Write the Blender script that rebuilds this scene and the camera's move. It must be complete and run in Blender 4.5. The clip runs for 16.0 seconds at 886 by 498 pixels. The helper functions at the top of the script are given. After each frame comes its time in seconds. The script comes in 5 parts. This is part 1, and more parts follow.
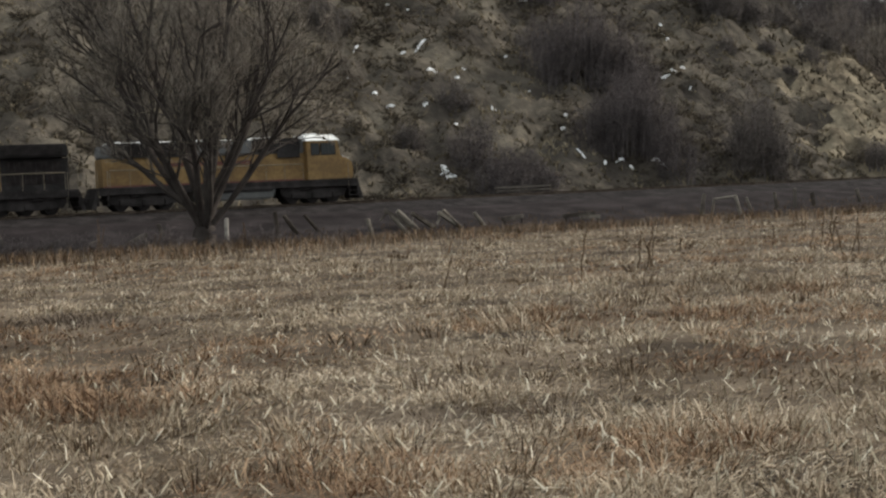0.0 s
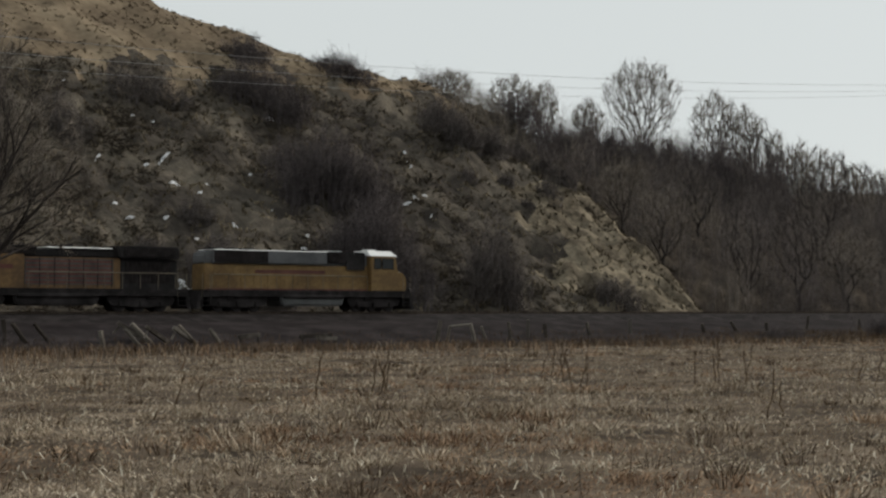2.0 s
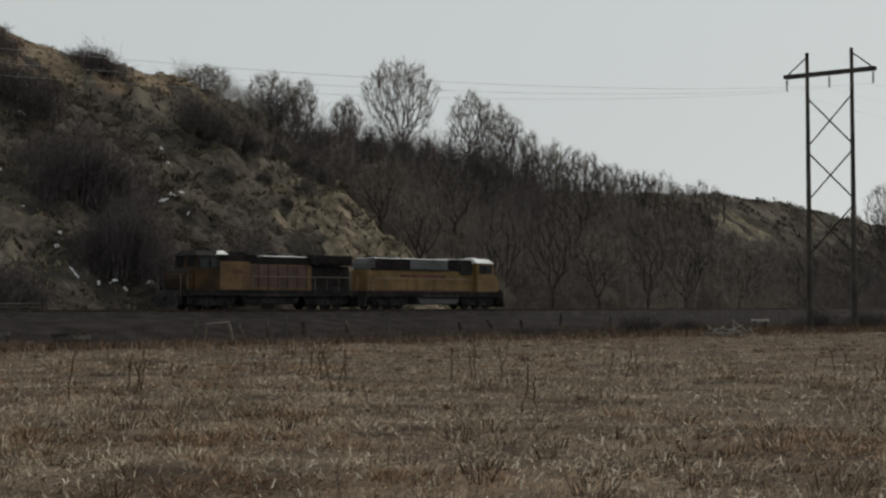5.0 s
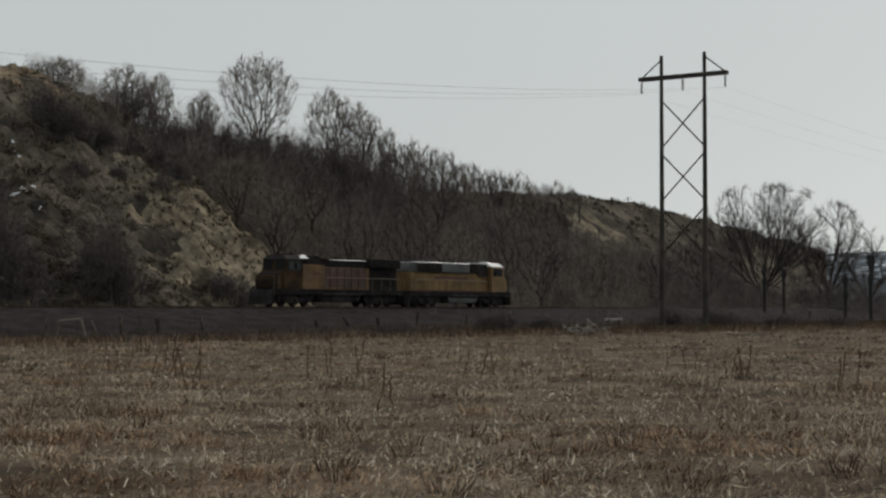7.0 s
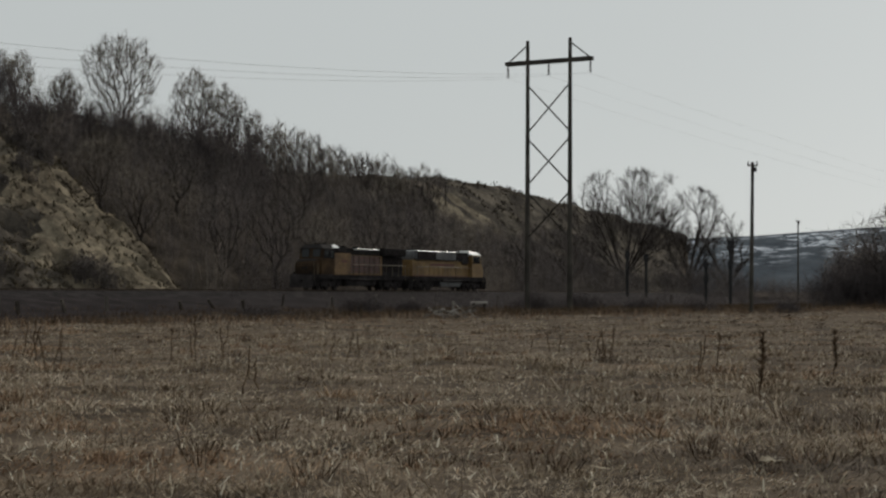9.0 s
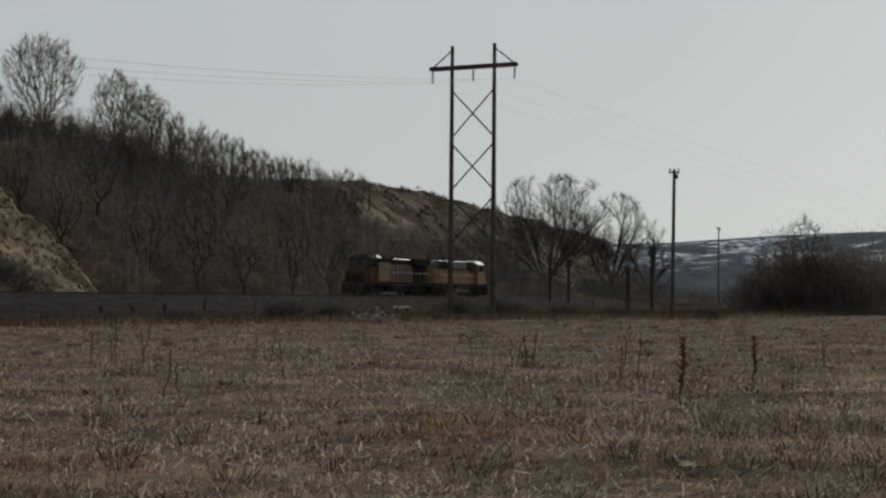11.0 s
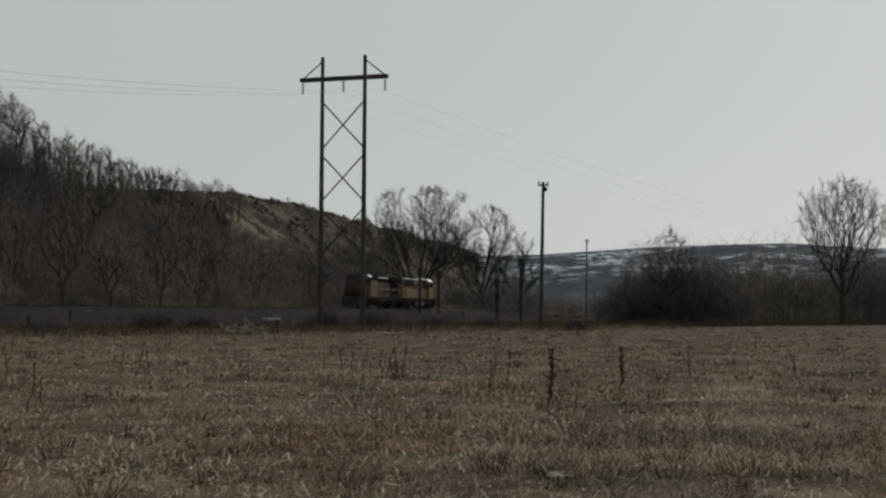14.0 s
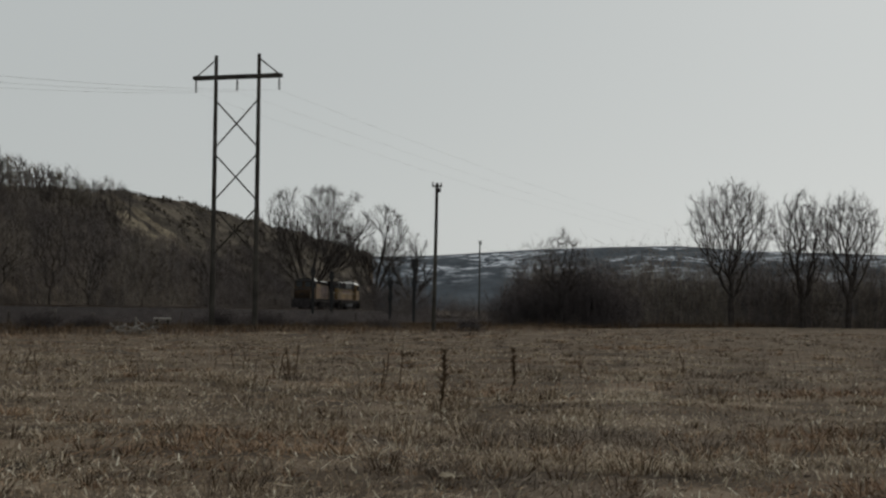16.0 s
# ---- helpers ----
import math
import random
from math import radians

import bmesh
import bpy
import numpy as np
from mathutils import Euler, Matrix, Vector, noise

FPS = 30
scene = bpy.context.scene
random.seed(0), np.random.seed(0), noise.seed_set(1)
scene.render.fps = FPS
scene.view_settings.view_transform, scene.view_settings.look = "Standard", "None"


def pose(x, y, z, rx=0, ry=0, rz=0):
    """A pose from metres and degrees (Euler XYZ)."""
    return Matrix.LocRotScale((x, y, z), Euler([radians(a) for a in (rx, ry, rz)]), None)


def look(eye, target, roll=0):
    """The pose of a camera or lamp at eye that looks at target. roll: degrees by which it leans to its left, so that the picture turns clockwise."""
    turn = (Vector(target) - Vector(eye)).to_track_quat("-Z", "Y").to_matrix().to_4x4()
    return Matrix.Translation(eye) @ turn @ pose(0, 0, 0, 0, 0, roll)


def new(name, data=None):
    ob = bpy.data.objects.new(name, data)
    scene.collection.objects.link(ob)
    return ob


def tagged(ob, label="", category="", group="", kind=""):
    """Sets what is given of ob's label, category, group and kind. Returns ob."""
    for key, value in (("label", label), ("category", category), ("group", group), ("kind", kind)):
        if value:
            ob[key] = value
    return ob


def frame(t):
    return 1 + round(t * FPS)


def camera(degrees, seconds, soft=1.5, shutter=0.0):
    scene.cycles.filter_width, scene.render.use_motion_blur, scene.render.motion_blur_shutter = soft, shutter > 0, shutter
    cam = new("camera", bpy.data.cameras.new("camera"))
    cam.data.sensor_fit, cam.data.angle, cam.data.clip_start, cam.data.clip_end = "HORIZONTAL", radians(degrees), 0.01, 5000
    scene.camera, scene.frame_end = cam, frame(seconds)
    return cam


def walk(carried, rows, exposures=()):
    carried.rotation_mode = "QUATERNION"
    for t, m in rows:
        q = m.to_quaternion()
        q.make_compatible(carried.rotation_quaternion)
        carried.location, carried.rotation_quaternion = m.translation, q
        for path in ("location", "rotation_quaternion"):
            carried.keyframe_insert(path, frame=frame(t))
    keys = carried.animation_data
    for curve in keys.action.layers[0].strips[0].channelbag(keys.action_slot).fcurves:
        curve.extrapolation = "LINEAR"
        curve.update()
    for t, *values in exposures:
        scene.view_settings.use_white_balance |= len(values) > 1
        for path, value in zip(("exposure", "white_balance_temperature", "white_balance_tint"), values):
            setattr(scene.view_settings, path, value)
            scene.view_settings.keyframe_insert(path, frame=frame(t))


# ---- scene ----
cam = camera(30.25, 16.0, soft=2.4)
EYE = 1.6
# seconds, yaw, pitch, roll of a camera held by a person who stands in the field and pans to the right
ROWS = [
    (0.0, -24.196, -1.707, 2.720), (0.5, -28.503, -0.372, 1.952), (1.0, -31.027, 1.454, 1.179),
    (1.5, -32.299, 2.048, 0.553), (2.0, -33.336, 2.296, 0.090), (2.5, -34.313, 2.638, -0.002),
    (3.0, -35.334, 2.870, -0.037), (3.5, -36.971, 3.159, 0.058), (4.0, -38.341, 3.515, 0.063),
    (4.5, -39.664, 3.112, 0.105), (5.0, -41.760, 2.191, 0.250), (7.5, -47.535, 2.073, 0.031),
    (8.0, -48.555, 1.699, 0.150), (8.5, -50.211, 1.432, 0.007), (9.0, -51.436, 1.520, -0.176),
    (9.5, -52.116, 1.601, -0.302), (10.0, -52.891, 1.546, -0.392), (12.5, -55.711, 2.085, -0.464),
    (13.0, -56.457, 2.069, -0.434), (13.5, -57.449, 2.069, -0.380), (14.0, -58.663, 2.141, -0.440),
    (14.5, -59.807, 2.056, -0.668), (15.0, -61.164, 1.717, -0.814), (15.5, -62.454, 1.725, -0.742),
    (16.0, -62.399, 2.201, -0.711),
]
EXPOSURES = [(0.0, 0.92), (0.2, 0.5), (0.5, 0.42), (1.0, -0.33), (1.5, 0.12), (2.0, 0.27), (2.5, 0.38), (3.0, 0.15), (3.5, 0.0), (5.0, 0.0), (9.0, -0.13), (12.5, -0.23), (16.0, -0.28)]
walk(cam, [(t, pose(0, 0, EYE, 90 + pitch, roll, yaw)) for t, yaw, pitch, roll in ROWS], EXPOSURES)

# ---------------------------------------------------------------- light
SUN_AZ, SUN_EL = 84.0, 30.0          # degrees to the right of +y, and above the horizon
world = bpy.data.worlds.new("hazy_sky")
scene.world = world
world.use_nodes = True
wn, wl = world.node_tree.nodes, world.node_tree.links
bg = wn["Background"]
sky = wn.new("ShaderNodeTexSky")
sky.sky_type, sky.sun_disc = "NISHITA", False
sky.sun_elevation, sky.sun_rotation = radians(SUN_EL), radians(SUN_AZ)
sky.dust_density, sky.air_density, sky.ozone_density = 1.5, 1.0, 1.0
veil = wn.new("ShaderNodeMixRGB")      # a thin, even layer of high cloud over the sky
veil.inputs[0].default_value = 0.84
veil.inputs[2].default_value = (6.45, 6.88, 6.84, 1)
grey = wn.new("ShaderNodeHueSaturation")   # the haze takes most of the colour out of the sky
grey.inputs["Saturation"].default_value = 0.22
wl.new(sky.outputs[0], grey.inputs["Color"])
wl.new(grey.outputs[0], veil.inputs[1])
wl.new(veil.outputs[0], bg.inputs[0])
bg.inputs[1].default_value = 0.085
sun_data = bpy.data.lights.new("sun", "SUN")
sun_data.energy, sun_data.angle, sun_data.color = 1.9, radians(6), (1.0, 0.92, 0.8)
sun = new("sun", sun_data)
a, e = radians(SUN_AZ), radians(SUN_EL)
sun.matrix_world = look((0, 0, 60), (-math.sin(a) * math.cos(e) * 10, -math.cos(a) * math.cos(e) * 10, 60 - math.sin(e) * 10))


# ---------------------------------------------------------------- materials
def material(name, colours, scale=3.0, fine=40.0, rough=0.85, bump=0.3, metal=0.0, random="", spread=0.5, detail=6.0, depth=0.05, gain=1.0):
    """A procedural surface: a ramp of colours over two scales of noise, and relief. random: 'island' or 'object' shifts the ramp piece by piece."""
    m = bpy.data.materials.new(name)
    m.use_nodes = True
    n, l = m.node_tree.nodes, m.node_tree.links
    b = n["Principled BSDF"]
    b.inputs["Roughness"].default_value, b.inputs["Metallic"].default_value = rough, metal
    b.inputs["Specular IOR Level"].default_value = 0.5 if metal else 0.02 if rough > 0.75 else 0.35
    co = n.new("ShaderNodeTexCoord")
    big, small = n.new("ShaderNodeTexNoise"), n.new("ShaderNodeTexNoise")
    for t, s in ((big, scale), (small, fine)):
        t.inputs["Scale"].default_value, t.inputs["Detail"].default_value = s, detail
        l.new(co.outputs["Object"], t.inputs["Vector"])
    mix = n.new("ShaderNodeMath")
    mix.operation = "MULTIPLY_ADD"
    l.new(small.outputs["Fac"], mix.inputs[0])
    mix.inputs[1].default_value = 0.45
    half = n.new("ShaderNodeMath")
    half.operation = "MULTIPLY_ADD"
    l.new(big.outputs["Fac"], half.inputs[0])
    half.inputs[1].default_value, half.inputs[2].default_value = 1.1, -0.28
    l.new(half.outputs[0], mix.inputs[2])
    out = mix.outputs[0]
    if gain != 1.0:                    # stronger patches about the same middle tone
        more = n.new("ShaderNodeMath")
        more.operation = "MULTIPLY_ADD"
        l.new(out, more.inputs[0])
        more.inputs[1].default_value, more.inputs[2].default_value = gain, 0.5 - 0.5 * gain
        out = more.outputs[0]
    if random:
        src = n.new("ShaderNodeNewGeometry").outputs["Random Per Island"] if random == "island" else n.new("ShaderNodeObjectInfo").outputs["Random"]
        add = n.new("ShaderNodeMath")
        add.operation = "MULTIPLY_ADD"
        l.new(src, add.inputs[0])
        add.inputs[1].default_value = spread
        sub = n.new("ShaderNodeMath")
        sub.operation = "ADD"
        l.new(out, sub.inputs[0])
        sub.inputs[1].default_value = -spread / 2
        l.new(sub.outputs[0], add.inputs[2])
        out = add.outputs[0]
    ramp = n.new("ShaderNodeValToRGB")
    el = ramp.color_ramp.elements
    while len(el) < len(colours):
        el.new(0.5)
    for i, c in enumerate(colours):
        el[i].position = 0.25 + 0.5 * i / max(1, len(colours) - 1)
        el[i].color = (*c, 1)
    l.new(out, ramp.inputs[0])
    l.new(ramp.outputs[0], b.inputs["Base Color"])
    if bump:
        bp = n.new("ShaderNodeBump")
        bp.inputs["Strength"].default_value, bp.inputs["Distance"].default_value = bump, depth
        l.new(small.outputs["Fac"], bp.inputs["Height"])
        l.new(bp.outputs[0], b.inputs["Normal"])
    return m


M_FIELD = material("field_thatch", [(0.04, 0.031, 0.024), (0.09, 0.069, 0.051), (0.18, 0.142, 0.106)], 0.5, 6.0, 0.95, 0.9, depth=0.08, gain=1.2)
M_BANK = material("dark_bank_ground", [(0.0145, 0.012, 0.0124), (0.024, 0.0201, 0.0206), (0.042, 0.0354, 0.036)], 0.5, 8.0, 0.95, 0.7)
M_HILL = material("dry_hill_grass", [(0.043, 0.037, 0.032), (0.078, 0.067, 0.055), (0.14, 0.12, 0.095)], 0.16, 1.2, 0.95, 0.9, depth=0.4, gain=1.4)
M_WOODFLOOR = material("leaf_litter", [(0.04, 0.032, 0.026), (0.07, 0.056, 0.045), (0.105, 0.085, 0.065)], 0.15, 2.0, 0.95, 0.8, depth=0.3)
M_STRAW = material("dry_grass", [(0.14, 0.102, 0.07), (0.25, 0.192, 0.135), (0.37, 0.297, 0.215), (0.55, 0.47, 0.365)], 0.3, 2.2, 0.8, 0, random="island", spread=0.5, gain=1.1)
M_RUSSET = material("russet_grass", [(0.13, 0.077, 0.048), (0.26, 0.165, 0.104), (0.42, 0.3, 0.2)], 0.3, 2.2, 0.8, 0, random="island", spread=0.55, gain=1.1)
M_GREYGRASS = material("grey_brown_grass", [(0.10, 0.079, 0.064), (0.17, 0.136, 0.108), (0.265, 0.216, 0.172)], 0.3, 2.2, 0.85, 0, random="island", spread=0.5, gain=1.1)
M_PALESTEM = material("bleached_stems", [(0.3, 0.25, 0.17), (0.48, 0.42, 0.31), (0.66, 0.6, 0.48)], 0.5, 5.0, 0.7, 0, random="island", spread=0.7)
M_TUSSOCK = material("hill_tussock_grass", [(0.055, 0.045, 0.034), (0.103, 0.085, 0.062), (0.165, 0.137, 0.098), (0.25, 0.209, 0.148)], 0.14, 0.8, 0.9, 0, random="island", spread=0.35, gain=1.5)
M_SAGE = material("dark_scrub", [(0.04, 0.033, 0.026), (0.062, 0.052, 0.041), (0.10, 0.084, 0.064)], 0.2, 3.0, 0.95, 0, random="island", spread=0.7)
M_BARK = material("grey_bark", [(0.032, 0.027, 0.025), (0.055, 0.047, 0.043), (0.088, 0.076, 0.07)], 1.2, 14.0, 0.95, 0.6)
M_TWIG = material("bare_twigs", [(0.058, 0.05, 0.047), (0.092, 0.08, 0.076), (0.136, 0.12, 0.113)], 0.5, 4.0, 0.9, 0, random="island", spread=0.5)
M_PALETWIG = material("pale_twigs", [(0.10, 0.085, 0.07), (0.16, 0.138, 0.115), (0.23, 0.2, 0.168)], 0.5, 4.0, 0.9, 0, random="island", spread=0.5)
M_SCRUBTWIG = material("dark_shrub_twigs", [(0.054, 0.046, 0.047), (0.082, 0.071, 0.071), (0.122, 0.106, 0.104)], 0.5, 4.0, 0.92, 0, random="island", spread=0.5)
M_WEED = material("dead_weed_stalk", [(0.05, 0.032, 0.02), (0.09, 0.06, 0.038), (0.14, 0.1, 0.065)], 6.0, 40.0, 0.9, 0, random="island", spread=0.5)
# tan grass, lightened in colour where the gentler upper slope gets more sun
M_HIGHGRASS = material("sunlit_tan_upper_grass", [(0.105, 0.08, 0.056), (0.165, 0.128, 0.089), (0.24, 0.19, 0.132)], 0.12, 1.2, 0.9, 0.5, random="island", spread=0.4, gain=1.3)
M_PALEWOOD = material("bleached_broken_wood", [(0.10, 0.088, 0.077), (0.18, 0.163, 0.145), (0.3, 0.276, 0.248)], 2.0, 20.0, 0.85, 0.3, random="object", spread=0.7)
M_OLDWOOD = material("weathered_timber", [(0.045, 0.038, 0.032), (0.095, 0.082, 0.07), (0.18, 0.16, 0.137)], 2.0, 25.0, 0.9, 0.5, random="object", spread=0.6)
M_DARKWOOD = material("creosoted_timber", [(0.022, 0.019, 0.016), (0.045, 0.038, 0.032), (0.075, 0.064, 0.054)], 1.5, 20.0, 0.9, 0.4, random="object", spread=0.3)
M_POLEWOOD = material("utility_pole_wood", [(0.035, 0.032, 0.028), (0.062, 0.056, 0.049), (0.095, 0.086, 0.075)], 0.6, 16.0, 0.85, 0.4)
M_BALLAST = material("railway_ballast", [(0.015, 0.013, 0.0132), (0.0265, 0.0233, 0.0235), (0.046, 0.041, 0.041)], 1.0, 9.0, 0.95, 1.0, depth=0.08)
M_RAIL = material("rail_steel", [(0.035, 0.026, 0.02), (0.06, 0.046, 0.037), (0.1, 0.082, 0.069)], 2.0, 30.0, 0.8, 0.1)
M_SNOW = material("old_snow", [(0.55, 0.56, 0.58), (0.74, 0.75, 0.77), (0.84, 0.85, 0.86)], 1.0, 8.0, 0.6, 0.4)
M_YELLOW = material("faded_yellow_paint", [(0.135, 0.08, 0.03), (0.2, 0.121, 0.044), (0.265, 0.168, 0.066)], 0.5, 4.0, 0.6, 0.05, gain=1.4)
M_ORANGE = material("weathered_amber_paint", [(0.095, 0.053, 0.022), (0.147, 0.083, 0.032), (0.2, 0.119, 0.048)], 0.5, 4.0, 0.6, 0.05, gain=1.4)
# amber paint darkened for the shaded cab and nose
M_SHADEDORANGE = material("shaded_amber_paint", [(0.026, 0.019, 0.015), (0.044, 0.03, 0.02), (0.075, 0.048, 0.027)], 0.6, 5.0, 0.8, 0.05, gain=1.4)
M_ROOFGREY = material("light_grey_roof_paint", [(0.078, 0.078, 0.08), (0.112, 0.112, 0.114), (0.15, 0.15, 0.153)], 0.6, 6.0, 0.8, 0.05)
M_DULLGREY = material("sooty_grey_paint", [(0.018, 0.0165, 0.0165), (0.031, 0.0285, 0.028), (0.05, 0.046, 0.045)], 0.5, 5.0, 0.85, 0.05)
# grey roof paint made near white: the sun's glint is in the colour
M_SUNLITROOF = material("sunlit_grey_roof", [(0.62, 0.62, 0.61), (0.72, 0.72, 0.71), (0.8, 0.8, 0.78)], 0.6, 6.0, 0.25, 0.03)
M_GRILLE = material("dark_radiator_grille", [(0.014, 0.0118, 0.0115), (0.026, 0.0215, 0.021), (0.04, 0.0335, 0.0325)], 2.0, 40.0, 0.85, 0.4)
M_UNDER = material("grimy_underframe", [(0.018, 0.016, 0.016), (0.033, 0.0295, 0.0292), (0.058, 0.052, 0.051)], 1.0, 9.0, 0.85, 0.3)
M_TANK = material("grey_fuel_tank_paint", [(0.05, 0.05, 0.05), (0.078, 0.078, 0.078), (0.115, 0.115, 0.114)], 0.8, 8.0, 0.5, 0.1)
M_FLAGGREY = material("faded_panel_grey", [(0.045, 0.038, 0.034), (0.072, 0.06, 0.053), (0.11, 0.094, 0.084)], 0.9, 5.0, 0.6, 0.05)
M_FLAGRED = material("faded_red_stripe", [(0.07, 0.024, 0.018), (0.11, 0.038, 0.028), (0.15, 0.058, 0.044)], 0.9, 5.0, 0.6, 0.05)
M_HANDRAIL = material("pale_handrail_paint", [(0.11, 0.09, 0.062), (0.16, 0.132, 0.092), (0.22, 0.185, 0.132)], 2.0, 9.0, 0.5, 0)
M_BLACK = material("black_metal", [(0.01, 0.01, 0.011), (0.018, 0.018, 0.019), (0.03, 0.03, 0.03)], 2.0, 20.0, 0.6, 0.1)
M_WIRE = material("dull_wire", [(0.2, 0.205, 0.21), (0.26, 0.265, 0.27), (0.32, 0.325, 0.33)], 2.0, 20.0, 0.6, 0, 0.2)
M_CERAMIC = material("brown_porcelain", [(0.03, 0.02, 0.016), (0.05, 0.034, 0.027), (0.08, 0.055, 0.045)], 4.0, 20.0, 0.25, 0)
# cut earth, its colour lightened for the faces turned to the sun
M_LITCUT = material("sunlit_cut_earth", [(0.075, 0.062, 0.046), (0.145, 0.121, 0.089), (0.24, 0.202, 0.147)], 0.25, 1.6, 0.95, 0.9, depth=0.3, gain=1.6)


def glass_material():
    m = bpy.data.materials.new("cab_glass")
    m.use_nodes = True
    b = m.node_tree.nodes["Principled BSDF"]
    b.inputs["Base Color"].default_value = (0.012, 0.014, 0.015, 1)
    b.inputs["Roughness"].default_value = 0.12
    b.inputs["Specular IOR Level"].default_value = 0.25
    return m


M_GLASS = glass_material()


# ---------------------------------------------------------------- mesh helpers
def mesh_from(name, verts, faces, *mats):
    """A mesh from arrays; faces is one (n, k) array or a list of lists."""
    me = bpy.data.meshes.new(name)
    verts = np.asarray(verts, dtype=np.float32)
    if isinstance(faces, np.ndarray):
        n, k = faces.shape
        me.vertices.add(len(verts))
        me.vertices.foreach_set("co", verts.ravel())
        me.loops.add(n * k)
        me.loops.foreach_set("vertex_index", faces.astype(np.int32).ravel())
        me.polygons.add(n)
        me.polygons.foreach_set("loop_start", np.arange(0, n * k, k, dtype=np.int32))
        me.polygons.foreach_set("loop_total", np.full(n, k, dtype=np.int32))
        me.update(calc_edges=True)
    else:
        me.from_pydata(verts.tolist(), [], faces)
    for m in mats:
        me.materials.append(m)
    return me


def part(name, bm, mat, parent=None, label=""):
    """Links a bmesh as one mesh object under a thing or a part."""
    me = bpy.data.meshes.new(name)
    bm.to_mesh(me)
    bm.free()
    me.materials.append(mat)
    ob = new(name, me)
    ob.parent = parent
    if label:
        ob["label"] = label
    return ob


def box(x0, x1, y0, y1, z0, z1, bevel=0.0, bm=None):
    bm = bm or bmesh.new()
    made = bmesh.ops.create_cube(bm, size=1.0)["verts"]
    for v in made:
        v.co = Vector(((x0 + x1) / 2 + v.co.x * (x1 - x0), (y0 + y1) / 2 + v.co.y * (y1 - y0), (z0 + z1) / 2 + v.co.z * (z1 - z0)))
    if bevel:
        edges = list({ed for v in made for ed in v.link_edges})
        bmesh.ops.bevel(bm, geom=edges, offset=bevel, segments=2, affect="EDGES")
    return bm


def rod(p, q, r0, r1=None, sides=8, bm=None):
    """A tapered round bar from p to q."""
    bm = bm or bmesh.new()
    p, q = Vector(p), Vector(q)
    d = q - p
    turn = d.to_track_quat("Z", "Y").to_matrix().to_4x4()
    bmesh.ops.create_cone(bm, cap_ends=True, segments=sides, radius1=r0, radius2=r0 if r1 is None else r1, depth=d.length,
                          matrix=Matrix.Translation((p + q) / 2) @ turn)
    return bm


def prism(outline, y0, y1, bevel=0.0):
    """An outline of (x, z) drawn out from y0 to y1."""
    bm = bmesh.new()
    a_ = [bm.verts.new((x, y0, z)) for x, z in outline]
    b_ = [bm.verts.new((x, y1, z)) for x, z in outline]
    bm.faces.new(a_)
    bm.faces.new(b_[::-1])
    for i in range(len(a_)):
        j = (i + 1) % len(a_)
        bm.faces.new((a_[j], a_[i], b_[i], b_[j]))
    bmesh.ops.recalc_face_normals(bm, faces=bm.faces)
    if bevel:
        bmesh.ops.bevel(bm, geom=list(bm.edges), offset=bevel, segments=2, affect="EDGES")
    return bm


def empty(name, x, y, z, rz=0.0, label="", category="", group="", kind=""):
    ob = new(name)
    ob.matrix_world = pose(x, y, z, 0, 0, rz)
    return tagged(ob, label, category, group, kind)


# ---------------------------------------------------------------- the lie of the land
TRACK_D, TRACK_K, TRACK_C, RAIL = 111.9, 0.000897, 4.37e-6, 1.86


def track_y(x):
    x = np.clip(x, -200, 460)
    return TRACK_D + 0.5 * TRACK_K * x ** 2 + np.maximum(x, 0) ** 3 * TRACK_C / 6


def smooth(lo, hi, v):
    u = np.clip((v - lo) / (hi - lo), 0, 1)
    return u * u * (3 - 2 * u)


def softmin(p, q, k):
    h = np.clip(0.5 + 0.5 * (q - p) / k, 0, 1)
    return q * (1 - h) + p * h - k * h * (1 - h)


WAVES = [(random.uniform(0, 6.28), random.uniform(0, 6.28), random.uniform(0, 6.28)) for _ in range(24)]


def rough_ground(x, y, size):
    """Smooth, aperiodic unevenness of about -1 to 1 with humps of that size."""
    out = np.zeros_like(np.asarray(x, dtype=float))
    for i, (p, q, ang) in enumerate(WAVES):
        f = (1.0 + 0.9 * (i % 6) / 5) / size
        out = out + np.sin((x * math.cos(ang) + y * math.sin(ang)) * f * 2.2 + p) * np.cos((y * math.cos(ang) - x * math.sin(ang)) * f * 1.7 + q)
    return out / 5.0


def crest(x):
    return np.interp(x, [-200, 0, 40, 80, 96, 111, 128, 160], [98.5, 72, 56.9, 42.8, 36.0, 33.6, 31.2, 29.5])


def spur(x, y):
    """The grassy spur beside the line, with its steep nose."""
    off = y - track_y(x)
    front = 0.60 * (off - 6.5)
    top = softmin(front, crest(x) + 0.03 * (off - 75), 5.0)
    edge = 115.6 + 0.26 * (y - 125)
    ridge = 0.47 * (y - 127)
    face = ridge + 0.36 * (edge - x) + 1.2
    back = ridge + 1.1 * (edge + 1.5 - x) + 1.2
    return softmin(top, softmin(face, back, 1.5), 2.0)


def wood_slope(x, y):
    """The wooded hillside behind the spur."""
    off = y - track_y(x)
    top = np.interp(x, [60, 120, 150, 180, 215, 250, 300], [30, 29, 28, 25.5, 19.5, 10, 2])
    return softmin(0.42 * (off - 12), top, 4.0)


def far_hill(x, y):
    """The bare grassy hill that follows the wood."""
    along = np.interp(x, [220, 258, 275, 292, 309, 317, 340, 354, 400, 460], [24, 26, 27.0, 27.6, 26.9, 24.8, 21.6, 19.3, 11, 0])
    return softmin(0.65 * (y - 186), along, 4.0)


